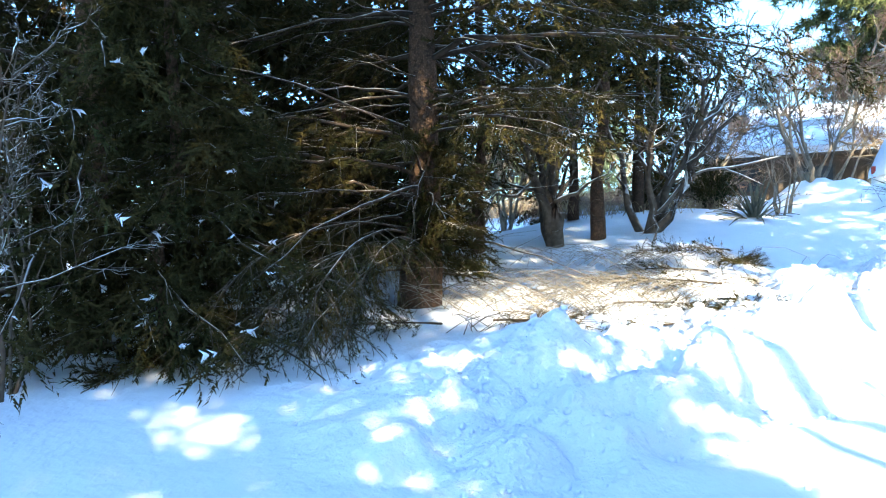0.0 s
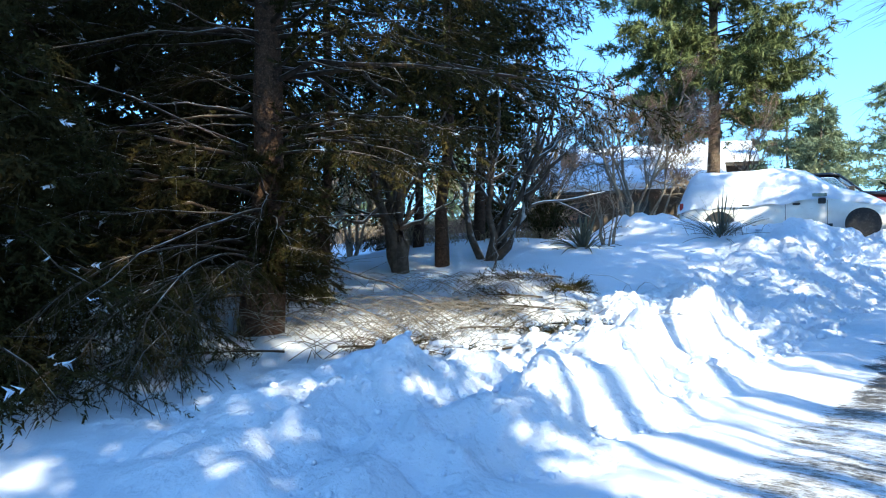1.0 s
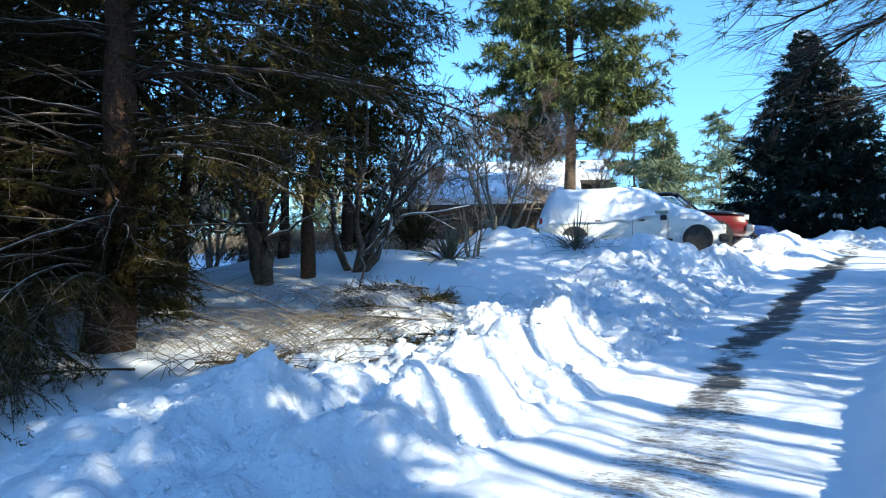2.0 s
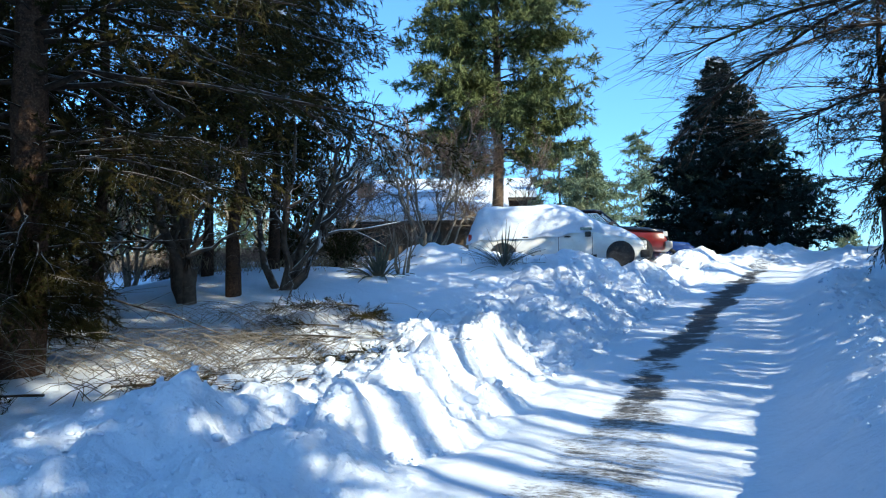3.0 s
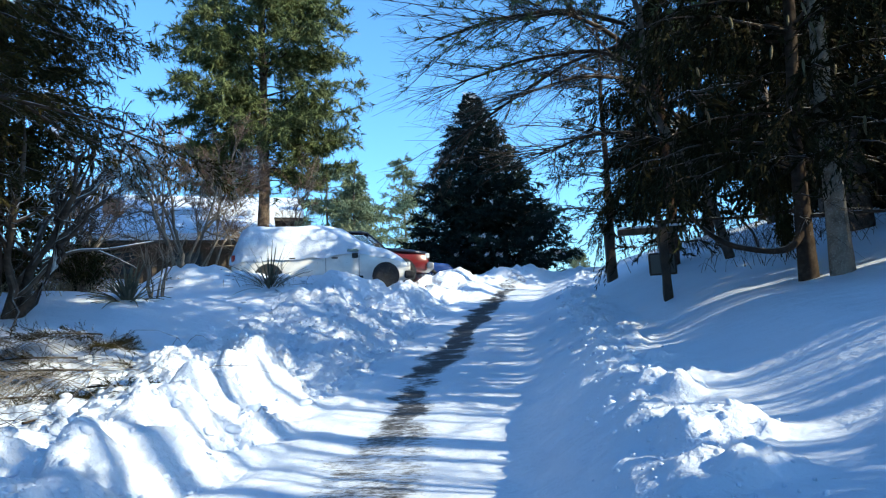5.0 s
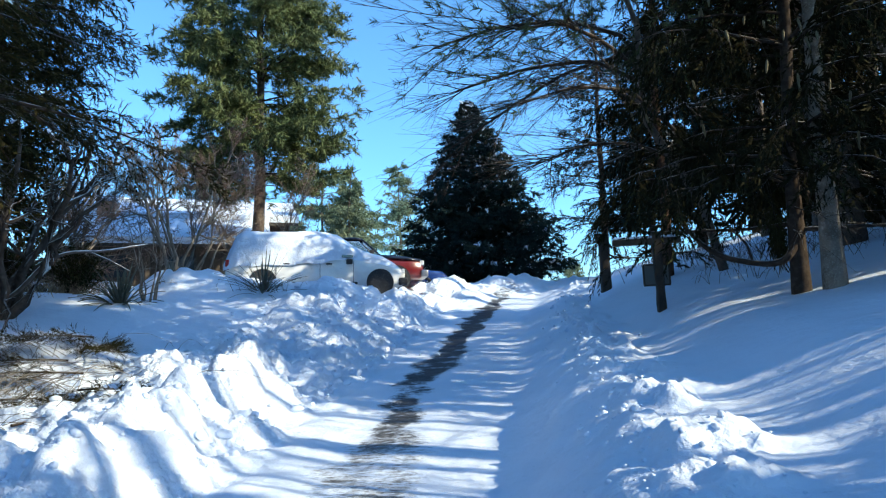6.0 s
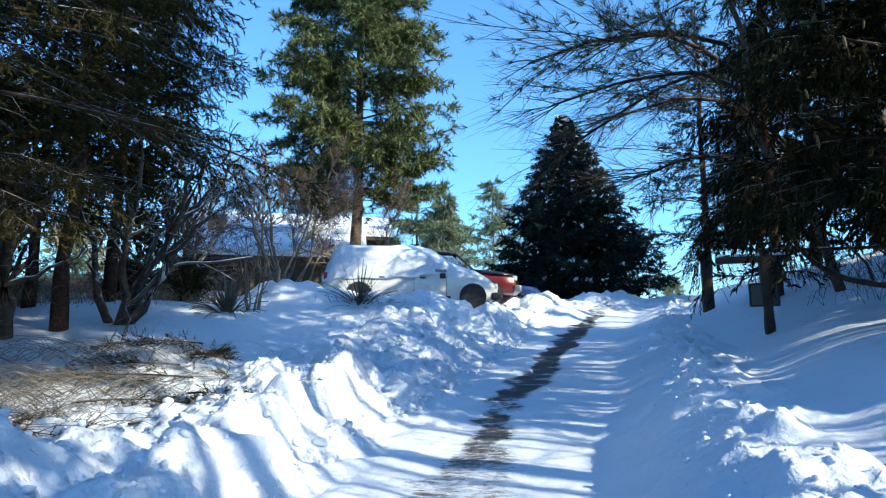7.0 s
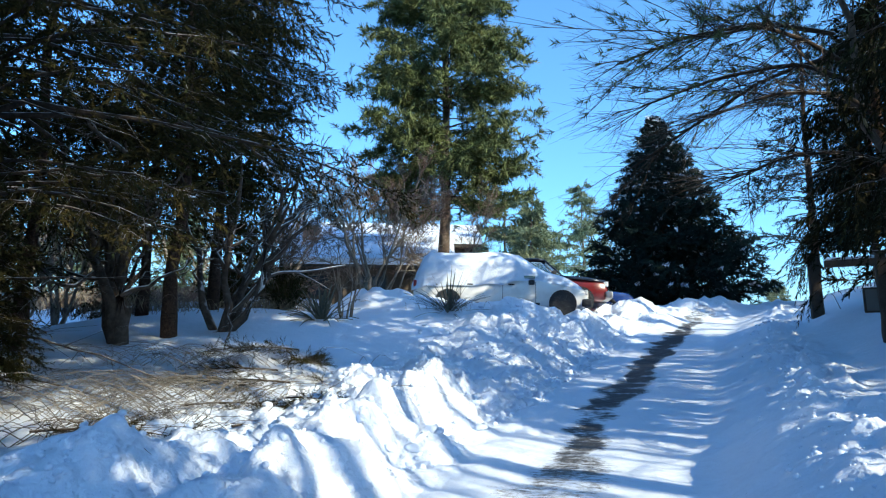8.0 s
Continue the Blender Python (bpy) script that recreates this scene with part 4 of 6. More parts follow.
# unseen slim stems added between them to rule the drive with shadows
stem_rng = np.random.default_rng(340)
for i in range(11):
    conifer("slope_pine", on_ground(6.4 + 5.6 * stem_rng.random(), 5.6 + 0.52 * i + 0.3 * stem_rng.random()), 14.5 + 2 * stem_rng.random(), 2.0, "slim unseen pine with a bare stem, added to stripe the drive with shadow", 341 + i, PINE_NEEDLES, PINE_BARK, LIMB_BARK, start=0.78, limbs=16, droop=0.1, bare=0.2,
            trunk=0.045 + 0.04 * stem_rng.random(), twig_gap=0.48, spray=(9, 0.34, 0.40, 0.07, 1.1), per_twig=2, shape=lambda q: 1.1 * (1 - q) ** 0.4, category="pine tree", group="wood up the slope", big=3, fine=False, dead=3)
# unseen bare saplings at the wood's edge, added to lay thin shadows across the bank
for i in range(13):
    bare_tree("sapling", on_ground(4.9 + 1.9 * stem_rng.random(), 2.5 + 0.52 * i), "slim leafless sapling, unseen, added to throw thin shadows on the bank", 420 + i, 1, 7.2 + 1.4 * stem_rng.random(), BARE_BARK, TWIG, 0.05, 2, 7, 0.022, category="sapling", shrink=0.22, twig_kids=4)
# unseen spruces added so that their crowns shade the middle of the drive
for i, (x, y, h, r) in enumerate([(8.8, 11.1, 8.8, 1.8), (8.9, 13.8, 9.2, 2.2)]):
    conifer("slope_spruce", on_ground(x, y), h, r, "dark spruce added in the wood up the slope for its shade", 370 + i, SPRUCE_NEEDLES, SPRUCE_BARK, LIMB_BARK, start=0.2, limbs=60, droop=0.05, rise=0.0, tiers=11, bare=0.12, trunk=0.12,
            twig_gap=0.42, spray=(10, 0.40, 0.14, 0.05, 0.8), per_twig=2, twig_len=0.34, group="wood up the slope", big=4, fine=False, shape=slim)
# unseen tall pines added high up the slope, whose crowns keep the sun off the spruces across the drive
for i in range(10):
    conifer("slope_pine", on_ground(13.2 + 1.1 * math.sin(4 * i), -8.5 + 2.15 * i), 26 + math.sin(7 * i), 3.2, "tall pine with a bare stem and a high crown, added for its shadow", 320 + i, PINE_NEEDLES, PINE_BARK, LIMB_BARK, start=0.60, limbs=64, droop=0.1, bare=0.12, trunk=0.17,
            twig_gap=0.42, spray=(9, 0.5, 0.45, 0.11, 1.1), per_twig=2, shape=lambda q: 1.2 * (1 - q) ** 0.4, category="pine tree", group="wood up the slope", big=3, fine=False, core=5)
# the wood goes on round the place, behind the walker and up the hill, mostly unseen and added to block the low sky
for i, (x, y, h) in enumerate([(-11, -12, 16), (-3, -13, 16), (5, -13, 18), (16, -4, 7), (18, 2, 6.5), (18, 8, 6.5), (18, 14, 6.5), (18, 20, 6.5), (17, 27, 8), (12, 31, 10), (-20, -9, 17), (-29, 6, 18), (-26, 10.5, 14), (-25, -4, 16), (-33, 0, 18), (-19.5, 4.6, 20)]):
    conifer("wood_spruce", on_ground(x, y), h, 4.6, "dark spruce added round the place to close off the low sky", 130 + i, SPRUCE_NEEDLES, SPRUCE_BARK, LIMB_BARK, start=0.05, limbs=42, droop=0.32, bare=0.1, trunk=0.2,
            twig_gap=0.9, spray=(8, 0.8, 0.55, 0.19, 0.9), per_twig=2, hang=0.3, twig_len=0.36, group="surrounding wood", big=3, fine=False, core=5)


def bent_limb(parent, points, thick, mat, name="limb", label="", sides=7):
    """One limb through a few points given in the place's own axes, under its tree."""
    p = np.array(points, float) - np.array(parent.matrix_world.translation)
    k = np.linspace(0, len(p) - 1, 24)
    path = np.stack([np.interp(k, np.arange(len(p)), p[:, c]) for c in range(3)], 1)
    for _ in range(3):
        path[1:-1] = (path[:-2] + 2 * path[1:-1] + path[2:]) / 4
    v, f = tubes(path[None], (thick * (1.05 - 0.6 * k / k[-1]))[None], sides)
    return array_part(name, v, f, mat, parent, label)


SNOWY_BARK = dusted(material("snowy_bark", (0.20, 0.155, 0.12), 0.9, vary=[(10, (0.13, 0.10, 0.08), 0.4, 0.6)]), 0.15, 0.45, 6.0)
bent_limb(clump, [(-10.55, 11.15, 2.3), (-10.19, 11.28, 2.6), (-9.8, 11.36, 3.11), (-9.5, 11.61, 3.33), (-9.22, 12.09, 3.35), (-9.0, 12.56, 3.48), (-8.8, 13.1, 3.62)], 0.042, SNOWY_BARK, label="long limb carrying a ridge of snow")
bent_limb(clump, [(-9.3, 11.95, 3.34), (-9.1, 12.3, 3.2), (-8.85, 12.6, 3.0)], 0.022, SNOWY_BARK)
bent_limb(hung, [(3.2, 9.8, 2.75), (2.95, 9.66, 2.42), (2.61, 9.86, 2.46), (2.2, 10.06, 2.6), (1.94, 10.22, 2.87), (1.75, 10.4, 3.2), (1.7, 10.5, 3.7)], 0.05, LIMB_BARK, label="crooked low limb curving over the snow")
bent_limb(hung, [(2.61, 9.86, 2.46), (2.55, 9.9, 2.75), (2.35, 10.1, 3.05)], 0.022, LIMB_BARK)
bent_limb(hung, [(3.2, 9.8, 3.0), (2.7, 10.3, 3.0), (2.0, 10.6, 3.05), (1.4, 10.9, 3.1)], 0.03, LIMB_BARK)
bent_limb(hung, [(3.25, 9.8, 2.9), (3.7, 9.3, 2.85), (4.3, 9.0, 2.8)], 0.03, LIMB_BARK)


def skirt_bough(parent, points, thick, seed, sprays=230):
    """A long low bough with its side twigs and a fringe of hanging shoots."""
    rng = np.random.default_rng(seed)
    bent_limb(parent, points, thick, LIMB_BARK, "low_bough", sides=6)
    p = (np.array(points, float) - np.array(parent.matrix_world.translation))[None]
    n = 34
    start = at_share(p, 0.25 + 0.75 * rng.random((1, n)))[0]
    along_ = p[0, -1] - p[0, 0]
    along_ /= np.linalg.norm(along_)
    side = np.cross(along_, [0, 0, 1.0])
    way = along_[None] * rng.uniform(0.2, 0.9, (n, 1)) + side[None] * rng.uniform(-1, 1, (n, 1)) + rng.normal(size=(n, 3)) * [0.1, 0.1, 0.12]
    size = rng.uniform(0.4, 1.0, n)
    u = np.linspace(0, 1, 5)
    path = start[:, None] + way[:, None] * (size[:, None] * u)[..., None]
    path[..., 2] -= 0.35 * size[:, None] * u ** 2
    v, f = tubes(path, np.full((n, 1), 0.007) * (1.1 - 0.8 * u), 4)
    tagged(array_part("twigwork", v, f, DEAD_TWIG, parent), kind="stuff")
    m = sprays // n + 4
    sp = at_share(path, rng.uniform(0.05, 1, (n, m))).reshape(-1, 3)
    sw = np.repeat(way, m, 0) * 0.45 + rng.normal(size=(n * m, 3)) * 0.35
    sw[:, 2] -= 0.75
    at = np.array(parent.matrix_world.translation)
    low = sp + 0.32 * sw / np.linalg.norm(sw, axis=1, keepdims=True)
    free = low[:, 2] + at[2] > ground_height(low[:, 0] + at[0], low[:, 1] + at[1]) + 0.04
    sp, sw = sp[free], sw[free]
    tv, tf = needle_spray(rng, 20, 0.30, 0.055, 0.011, 0.9)
    pick = rng.random(len(sp)) < 0.25
    for mat, which in ((SPRUCE_NEEDLES, ~pick), (DRY_NEEDLES, pick)):
        v, f = stamped(tv, tf, sp[which], sw[which], rng.uniform(0, 6.28, which.sum()), rng.uniform(0.6, 1.15, which.sum()))
        tagged(array_part("fringe", v, f, mat, parent, shade=False), kind="stuff")


for i, (tip_x, tip_y, root_z, tip_z) in enumerate([(-6.9, 2.7, 1.7, 0.62), (-6.7, 2.1, 1.8, 0.60), (-7.1, 1.7, 1.6, 0.55), (-7.6, 2.5, 1.5, 0.60), (-8.0, 1.9, 1.6, 0.60), (-7.4, 1.2, 1.9, 0.62)]):
    run = lambda k: (-9.0 + k * (tip_x + 9.0), 4.7 + k * (tip_y - 4.7))
    skirt_bough(big_spruce, [(*run(0), root_z), (*run(0.35), root_z + 0.10), (*run(0.65), root_z - 0.12), (*run(0.88), 0.5 * (root_z + tip_z)), (*run(1), tip_z)], 0.018, 400 + i)
# clump of old growth hanging by the trunk, and pale cones
hang_rng = np.random.default_rng(77)
tuft_v, tuft_f = needle_spray(hang_rng, 16, 0.3, 0.08, 0.02, 0.7)
drop_ = np.stack([hang_rng.normal(size=220) * 0.10, hang_rng.normal(size=220) * 0.10, -1.1 * hang_rng.random(220) ** 0.8], 1)
drop_[:, :2] *= (1 - 0.6 * np.abs(drop_[:, 2:3]) / 1.1)
old_v, old_f = stamped(tuft_v, tuft_f, drop_ + np.array([3.0, 10.05, 3.75]) - np.array(hung.matrix_world.translation), np.tile([[0.1, 0.1, -1.0]], (220, 1)) + hang_rng.normal(size=(220, 3)) * 0.25, hang_rng.uniform(0, 6.28, 220), hang_rng.uniform(0.6, 1.1, 220))
tagged(array_part("old_growth", old_v, old_f, DRY_NEEDLES, hung, "mossy hanging clump", shade=False), kind="stuff")
CONE = material("spruce_cone", (0.12, 0.10, 0.045), 0.7, vary=[(40, (0.10, 0.08, 0.045), 0.4, 0.65)], bump=[(120, 0.8, 0.01)])
ring_a = np.linspace(0, 2 * np.pi, 7)[:-1]
cone_rows = [(0.0, 0.006), (-0.02, 0.018), (-0.06, 0.024), (-0.11, 0.020), (-0.15, 0.010), (-0.16, 0.002)]
cone_v = np.array([[math.cos(a) * r, math.sin(a) * r, z] for z, r in cone_rows for a in ring_a])
cone_f = np.array([[i * 6 + j, i * 6 + (j + 1) % 6, i * 6 + 6 + (j + 1) % 6, i * 6 + 6 + j] for i in range(5) for j in range(6)])
cone_mesh = smooth(raw_mesh("cone", cone_v, cone_f))
cone_mesh.materials.append(CONE)
for i in range(44):
    a, r = hang_rng.uniform(2.4, 5.2), hang_rng.uniform(0.6, 2.2)
    ob = new("cone", cone_mesh)
    ob.parent = hung
    ob.matrix_basis = Matrix.Translation((math.cos(a) * r, math.sin(a) * r, hang_rng.uniform(1.3, 4.2))) @ pose(0, 0, 0, *hang_rng.uniform(-15, 15, 2), 0) @ Matrix.Diagonal((0.75, 0.75, hang_rng.uniform(0.7, 1.2), 1))


def overhang(parent, points, thick, seed, tufts):
    """A long limb over the drive with its fine twigs, and pine tufts on some of them."""
    rng = np.random.default_rng(seed)
    bent_limb(parent, points, thick, LIMB_BARK, sides=6)
    p = (np.array(points, float) - np.array(parent.matrix_world.translation))[None]
    n = 30
    share = rng.uniform(0.2, 1, (1, n))
    start = at_share(p, share)[0]
    along_ = p[0, -1] - p[0, 0]
    along_ /= np.linalg.norm(along_)
    way = along_[None] + rng.normal(size=(n, 3)) * [0.45, 0.8, 0.38]
    size = rng.uniform(0.6, 1.5, n)
    u = np.linspace(0, 1, 6)
    path = start[:, None] + way[:, None] * (size[:, None] * u)[..., None] + np.cumsum(rng.normal(size=(n, 6, 3)) * 0.025, 1)
    path[..., 2] -= 0.12 * size[:, None] * u ** 2
    v1, f1 = tubes(path, np.full((n, 1), 0.012) * (1.1 - 0.75 * u), 4)
    m = 12
    fork = at_share(path, rng.uniform(0.2, 1, (n, m))).reshape(-1, 3)
    fway = np.repeat(way, m, 0) + rng.normal(size=(n * m, 3)) * 0.5
    fsize = rng.uniform(0.2, 0.6, n * m)
    u3 = np.linspace(0, 1, 3)
    fp = fork[:, None] + fway[:, None] * (fsize[:, None] * u3)[..., None]
    v2, f2 = tubes(fp, np.full((n * m, 1), 0.005) * (1.1 - 0.7 * u3), 3)
    tagged(array_part("twigwork", np.concatenate([v1, v2]), np.concatenate([f1, f2 + len(v1)]), LIMB_BARK, parent), kind="stuff")
    if tufts:
        tv, tf = needle_spray(rng, *TUFT)
        keep_ = rng.random(n * m) < tufts
        v, f = stamped(tv, tf, fp[keep_, -1], fway[keep_] * [1, 1, 0.5], rng.uniform(0, 6.28, keep_.sum()), rng.uniform(0.8, 1.3, keep_.sum()))
        tagged(array_part("crown", v, f, PINE_NEEDLES, parent, shade=False), kind="stuff")


overhang(leaner, [(2.2, 15.3, 7.0), (0.9, 14.6, 7.5), (-0.6, 14.0, 7.2), (-2.0, 13.4, 6.6)], 0.05, 1, 0.0)
overhang(leaner, [(1.6, 15.3, 8.3), (0.3, 14.4, 8.4), (-1.2, 13.6, 8.0), (-2.4, 13.0, 7.4)], 0.05, 2, 0.25)
overhang(leaner, [(2.6, 15.3, 6.0), (1.6, 14.2, 6.6), (0.4, 13.4, 6.5), (-0.7, 12.8, 6.0)], 0.045, 3, 0.0)
overhang(leaner, [(2.0, 15.3, 7.4), (1.0, 13.8, 7.6), (0.2, 12.4, 7.4), (-0.6, 11.4, 6.9)], 0.05, 4, 0.35)
overhang(leaner, [(2.7, 15.3, 5.3), (1.6, 14.7, 5.6), (0.6, 14.2, 5.5), (-0.5, 13.8, 5.0)], 0.04, 5, 0.0)
overhang(leaner, [(1.8, 15.3, 7.9), (0.2, 15.0, 7.4), (-1.2, 14.8, 6.5), (-2.4, 14.6, 5.7)], 0.045, 6, 0.0)


# ---- vehicles ----
WHITE_PAINT = material("white_car_paint", (0.78, 0.78, 0.76), 0.3, spec=0.5, vary=[(2, (0.62, 0.61, 0.58), 0.5, 0.75), (14, (0.5, 0.49, 0.47), 0.62, 0.8)])
RED_PAINT = material("red_car_paint", (0.13, 0.009, 0.009), 0.3, spec=0.6, vary=[(3, (0.04, 0.008, 0.008), 0.5, 0.75)])
# cab paint; on the hood it stands for a dark reflection
DARK_PAINT = material("dark_blue_paint", (0.012, 0.016, 0.03), 0.25, spec=0.6, vary=[(3, (0.03, 0.035, 0.05), 0.5, 0.75)])
BLUE_PAINT = material("blue_car_paint", (0.012, 0.035, 0.15), 0.25, spec=0.6, vary=[(3, (0.04, 0.08, 0.25), 0.5, 0.75)])
BLACK_TRIM = material("black_trim", (0.025, 0.025, 0.027), 0.6, vary=[(20, (0.06, 0.06, 0.06), 0.5, 0.75)])
RUBBER = material("tyre_rubber", (0.02, 0.02, 0.02), 0.85, vary=[(15, (0.08, 0.08, 0.08), 0.5, 0.8)])
STEEL = material("wheel_steel", (0.30, 0.30, 0.31), 0.45, 0.9, vary=[(12, (0.25, 0.25, 0.26), 0.45, 0.7)])
CAR_GLASS = material("car_glass", (0.02, 0.03, 0.04), 0.05, spec=0.8, vary=[(2, (0.05, 0.07, 0.09), 0.4, 0.7)])
CLEAR_GLASS = material("clear_car_glass", (0.55, 0.70, 0.80), 0.03, spec=0.6, vary=[(2, (0.65, 0.78, 0.86), 0.4, 0.7)])
CLEAR_GLASS.node_tree.nodes["Principled BSDF"].inputs["Transmission Weight"].default_value = 0.9
LAMP_LENS = material("lamp_lens", (0.65, 0.66, 0.66), 0.12, spec=0.7, vary=[(9, (0.45, 0.45, 0.45), 0.4, 0.7)])
RED_LENS = material("red_lens", (0.35, 0.02, 0.02), 0.15, spec=0.6, vary=[(9, (0.25, 0.02, 0.02), 0.4, 0.7)])


def loft(sections, cap=True):
    """A skin over rings of equal length, as a bmesh."""
    bm = bmesh.new()
    rings = [[bm.verts.new(p) for p in ring] for ring in sections]
    for a, b in zip(rings, rings[1:]):
        for i in range(len(a)):
            j = (i + 1) % len(a)
            bm.faces.new((a[i], a[j], b[j], b[i]))
    if cap:
        bm.faces.new(rings[0][::-1])
        bm.faces.new(rings[-1])
    bmesh.ops.recalc_face_normals(bm, faces=bm.faces)
    return bm


def car_ring(x, floor, belt, top, wide, wide_top):
    """One cross-section of a car body at x."""
    half = [(wide * 0.86, floor), (wide * 0.97, floor + 0.10), (wide, floor + 0.30), (wide * 0.985, belt - 0.10), (wide * 0.95, belt)]
    mid = belt + (top - belt) * 0.55
    half += [(wide_top + (wide * 0.95 - wide_top) * 0.42, mid), (wide_top, top - 0.10 * min(1, top - belt + 0.3)), (wide_top * 0.86, top - 0.02), (wide_top * 0.4, top)]
    return [(x, y, z) for y, z in half] + [(x, -y, z) for y, z in reversed(half)]


def wheel(parent, x, y, radius, width):
    ob = None
    bm = bmesh.new()
    a = np.linspace(0, 2 * np.pi, 28, endpoint=False)
    prof = [(0.60, -0.42), (0.92, -0.5), (1.0, -0.38), (1.0, 0.38), (0.92, 0.5), (0.60, 0.42)]
    rings = [[(x + math.cos(t) * radius * r, y + width * w, radius + math.sin(t) * radius * r) for r, w in prof] for t in a]
    bm = bmesh.new()
    vs = [[bm.verts.new(p) for p in ring] for ring in rings]
    for i in range(len(vs)):
        p, q = vs[i], vs[(i + 1) % len(vs)]
        for j in range(len(p)):
            k = (j + 1) % len(p)
            bm.faces.new((p[j], p[k], q[k], q[j]))
    bmesh.ops.recalc_face_normals(bm, faces=bm.faces)
    ob = part("tyre", bm, RUBBER, parent, shade=True)
    bm = bmesh.new()
    bmesh.ops.create_cone(bm, cap_ends=True, segments=28, radius1=radius * 0.61, radius2=radius * 0.61, depth=width * 0.55, matrix=Matrix.Translation((x, y, radius)) @ pose(0, 0, 0, 90))
    side = 1 if y > 0 else -1
    bmesh.ops.create_cone(bm, cap_ends=True, segments=20, radius1=radius * 0.2, radius2=radius * 0.14, depth=width * 0.3, matrix=Matrix.Translation((x, y + side * width * 0.3, radius)) @ pose(0, 0, 0, -90 * side))
    for k in range(8):
        t = k * math.pi / 4
        bmesh.ops.create_cube(bm, size=1, matrix=Matrix.Translation((x + math.cos(t) * radius * 0.4, y + side * width * 0.29, radius + math.sin(t) * radius * 0.4)) @ pose(0, 0, 0, 0, -math.degrees(t)) @ Matrix.Diagonal((radius * 0.4, 0.02, 0.05, 1)))
    part("rim", bm, STEEL, ob, "pressed steel rim")
    return ob


def arch(parent, x, y, radius):
    """Dark wheel housing, a shallow drum set into the flank."""
    bm = bmesh.new()
    bmesh.ops.create_cone(bm, cap_ends=True, segments=28, radius1=radius, radius2=radius, depth=0.06, matrix=Matrix.Translation((x, y, 0.36)) @ pose(0, 0, 0, 90))
    return part("wheel_arch", bm, BLACK_TRIM, parent)


def flank(parent, name, x0, x1, y, z0, z1, mat, depth=0.02, bevel=0.006, label=""):
    bm = box(bmesh.new(), x0, x1, y - depth / 2, y + depth / 2, z0, z1, bevel)
    return part(name, bm, mat, parent, label)


def minivan(m):
    root = thing("minivan", m, "white minivan parked, buried under a thick blanket of snow", "minivan")
    st = [(2.48, 0.34, 0.62, 0.66, 0.72, 0.60), (2.36, 0.26, 0.70, 0.80, 0.84, 0.70), (2.0, 0.24, 0.80, 0.93, 0.90, 0.74), (1.45, 0.24, 0.88, 1.06, 0.92, 0.76), (1.2, 0.24, 0.92, 1.14, 0.925, 0.76),
          (0.75, 0.24, 0.96, 1.52, 0.93, 0.72), (0.4, 0.24, 0.98, 1.70, 0.93, 0.70), (-0.3, 0.24, 0.99, 1.73, 0.93, 0.71), (-1.2, 0.24, 1.0, 1.74, 0.93, 0.71), (-1.95, 0.26, 1.0, 1.70, 0.92, 0.70),
          (-2.2, 0.27, 1.0, 1.55, 0.91, 0.71), (-2.42, 0.28, 0.98, 1.18, 0.89, 0.74), (-2.5, 0.34, 0.85, 0.95, 0.84, 0.72)]
    part("body", loft([car_ring(*r) for r in st]), WHITE_PAINT, root, "white painted body with road grime", True)
    for side in (-1, 1):
        y = side * 0.93
        for x in (1.74, -1.5):
            arch(root, x, side * 0.915, 0.385)
            wheel(root, x, side * 0.84, 0.31, 0.21)
        flank(root, "side_moulding", -1.05, 1.1, y, 0.30, 0.37, BLACK_TRIM, 0.03)
        flank(root, "belt_moulding", -2.2, 1.05, side * 0.922, 0.62, 0.635, WHITE_PAINT, 0.012)
        for x in (0.98, 0.05, -1.15):
            flank(root, "door_seam", x, x + 0.012, side * 0.931, 0.36, 0.96, BLACK_TRIM, 0.008, 0)
        for x in (0.22, -0.95):
            flank(root, "door_handle", x, x + 0.17, side * 0.945, 0.86, 0.90, BLACK_TRIM, 0.03)
        flank(root, "mirror", 0.78, 0.95, side * 1.05, 0.86, 1.00, BLACK_TRIM, 0.16, 0.03)
        flank(root, "tail_light", -2.50, -2.40, side * 0.86, 0.72, 1.0, RED_LENS, 0.08, 0.02)
        flank(root, "headlight", 2.36, 2.47, side * 0.66, 0.62, 0.76, LAMP_LENS, 0.26, 0.03)
        flank(root, "window", 0.66, 0.98, side * 0.895, 1.06, 1.14, CAR_GLASS, 0.03, 0.01)
    for name, x0, x1 in (("front_bumper", 2.28, 2.56), ("rear_bumper", -2.58, -2.36)):
        bm = box(bmesh.new(), x0, x1, -0.88, 0.88, 0.28, 0.50, 0.06)
        part(name, bm, BLACK_TRIM if x0 > 0 else WHITE_PAINT, root, shade=True)
    return root


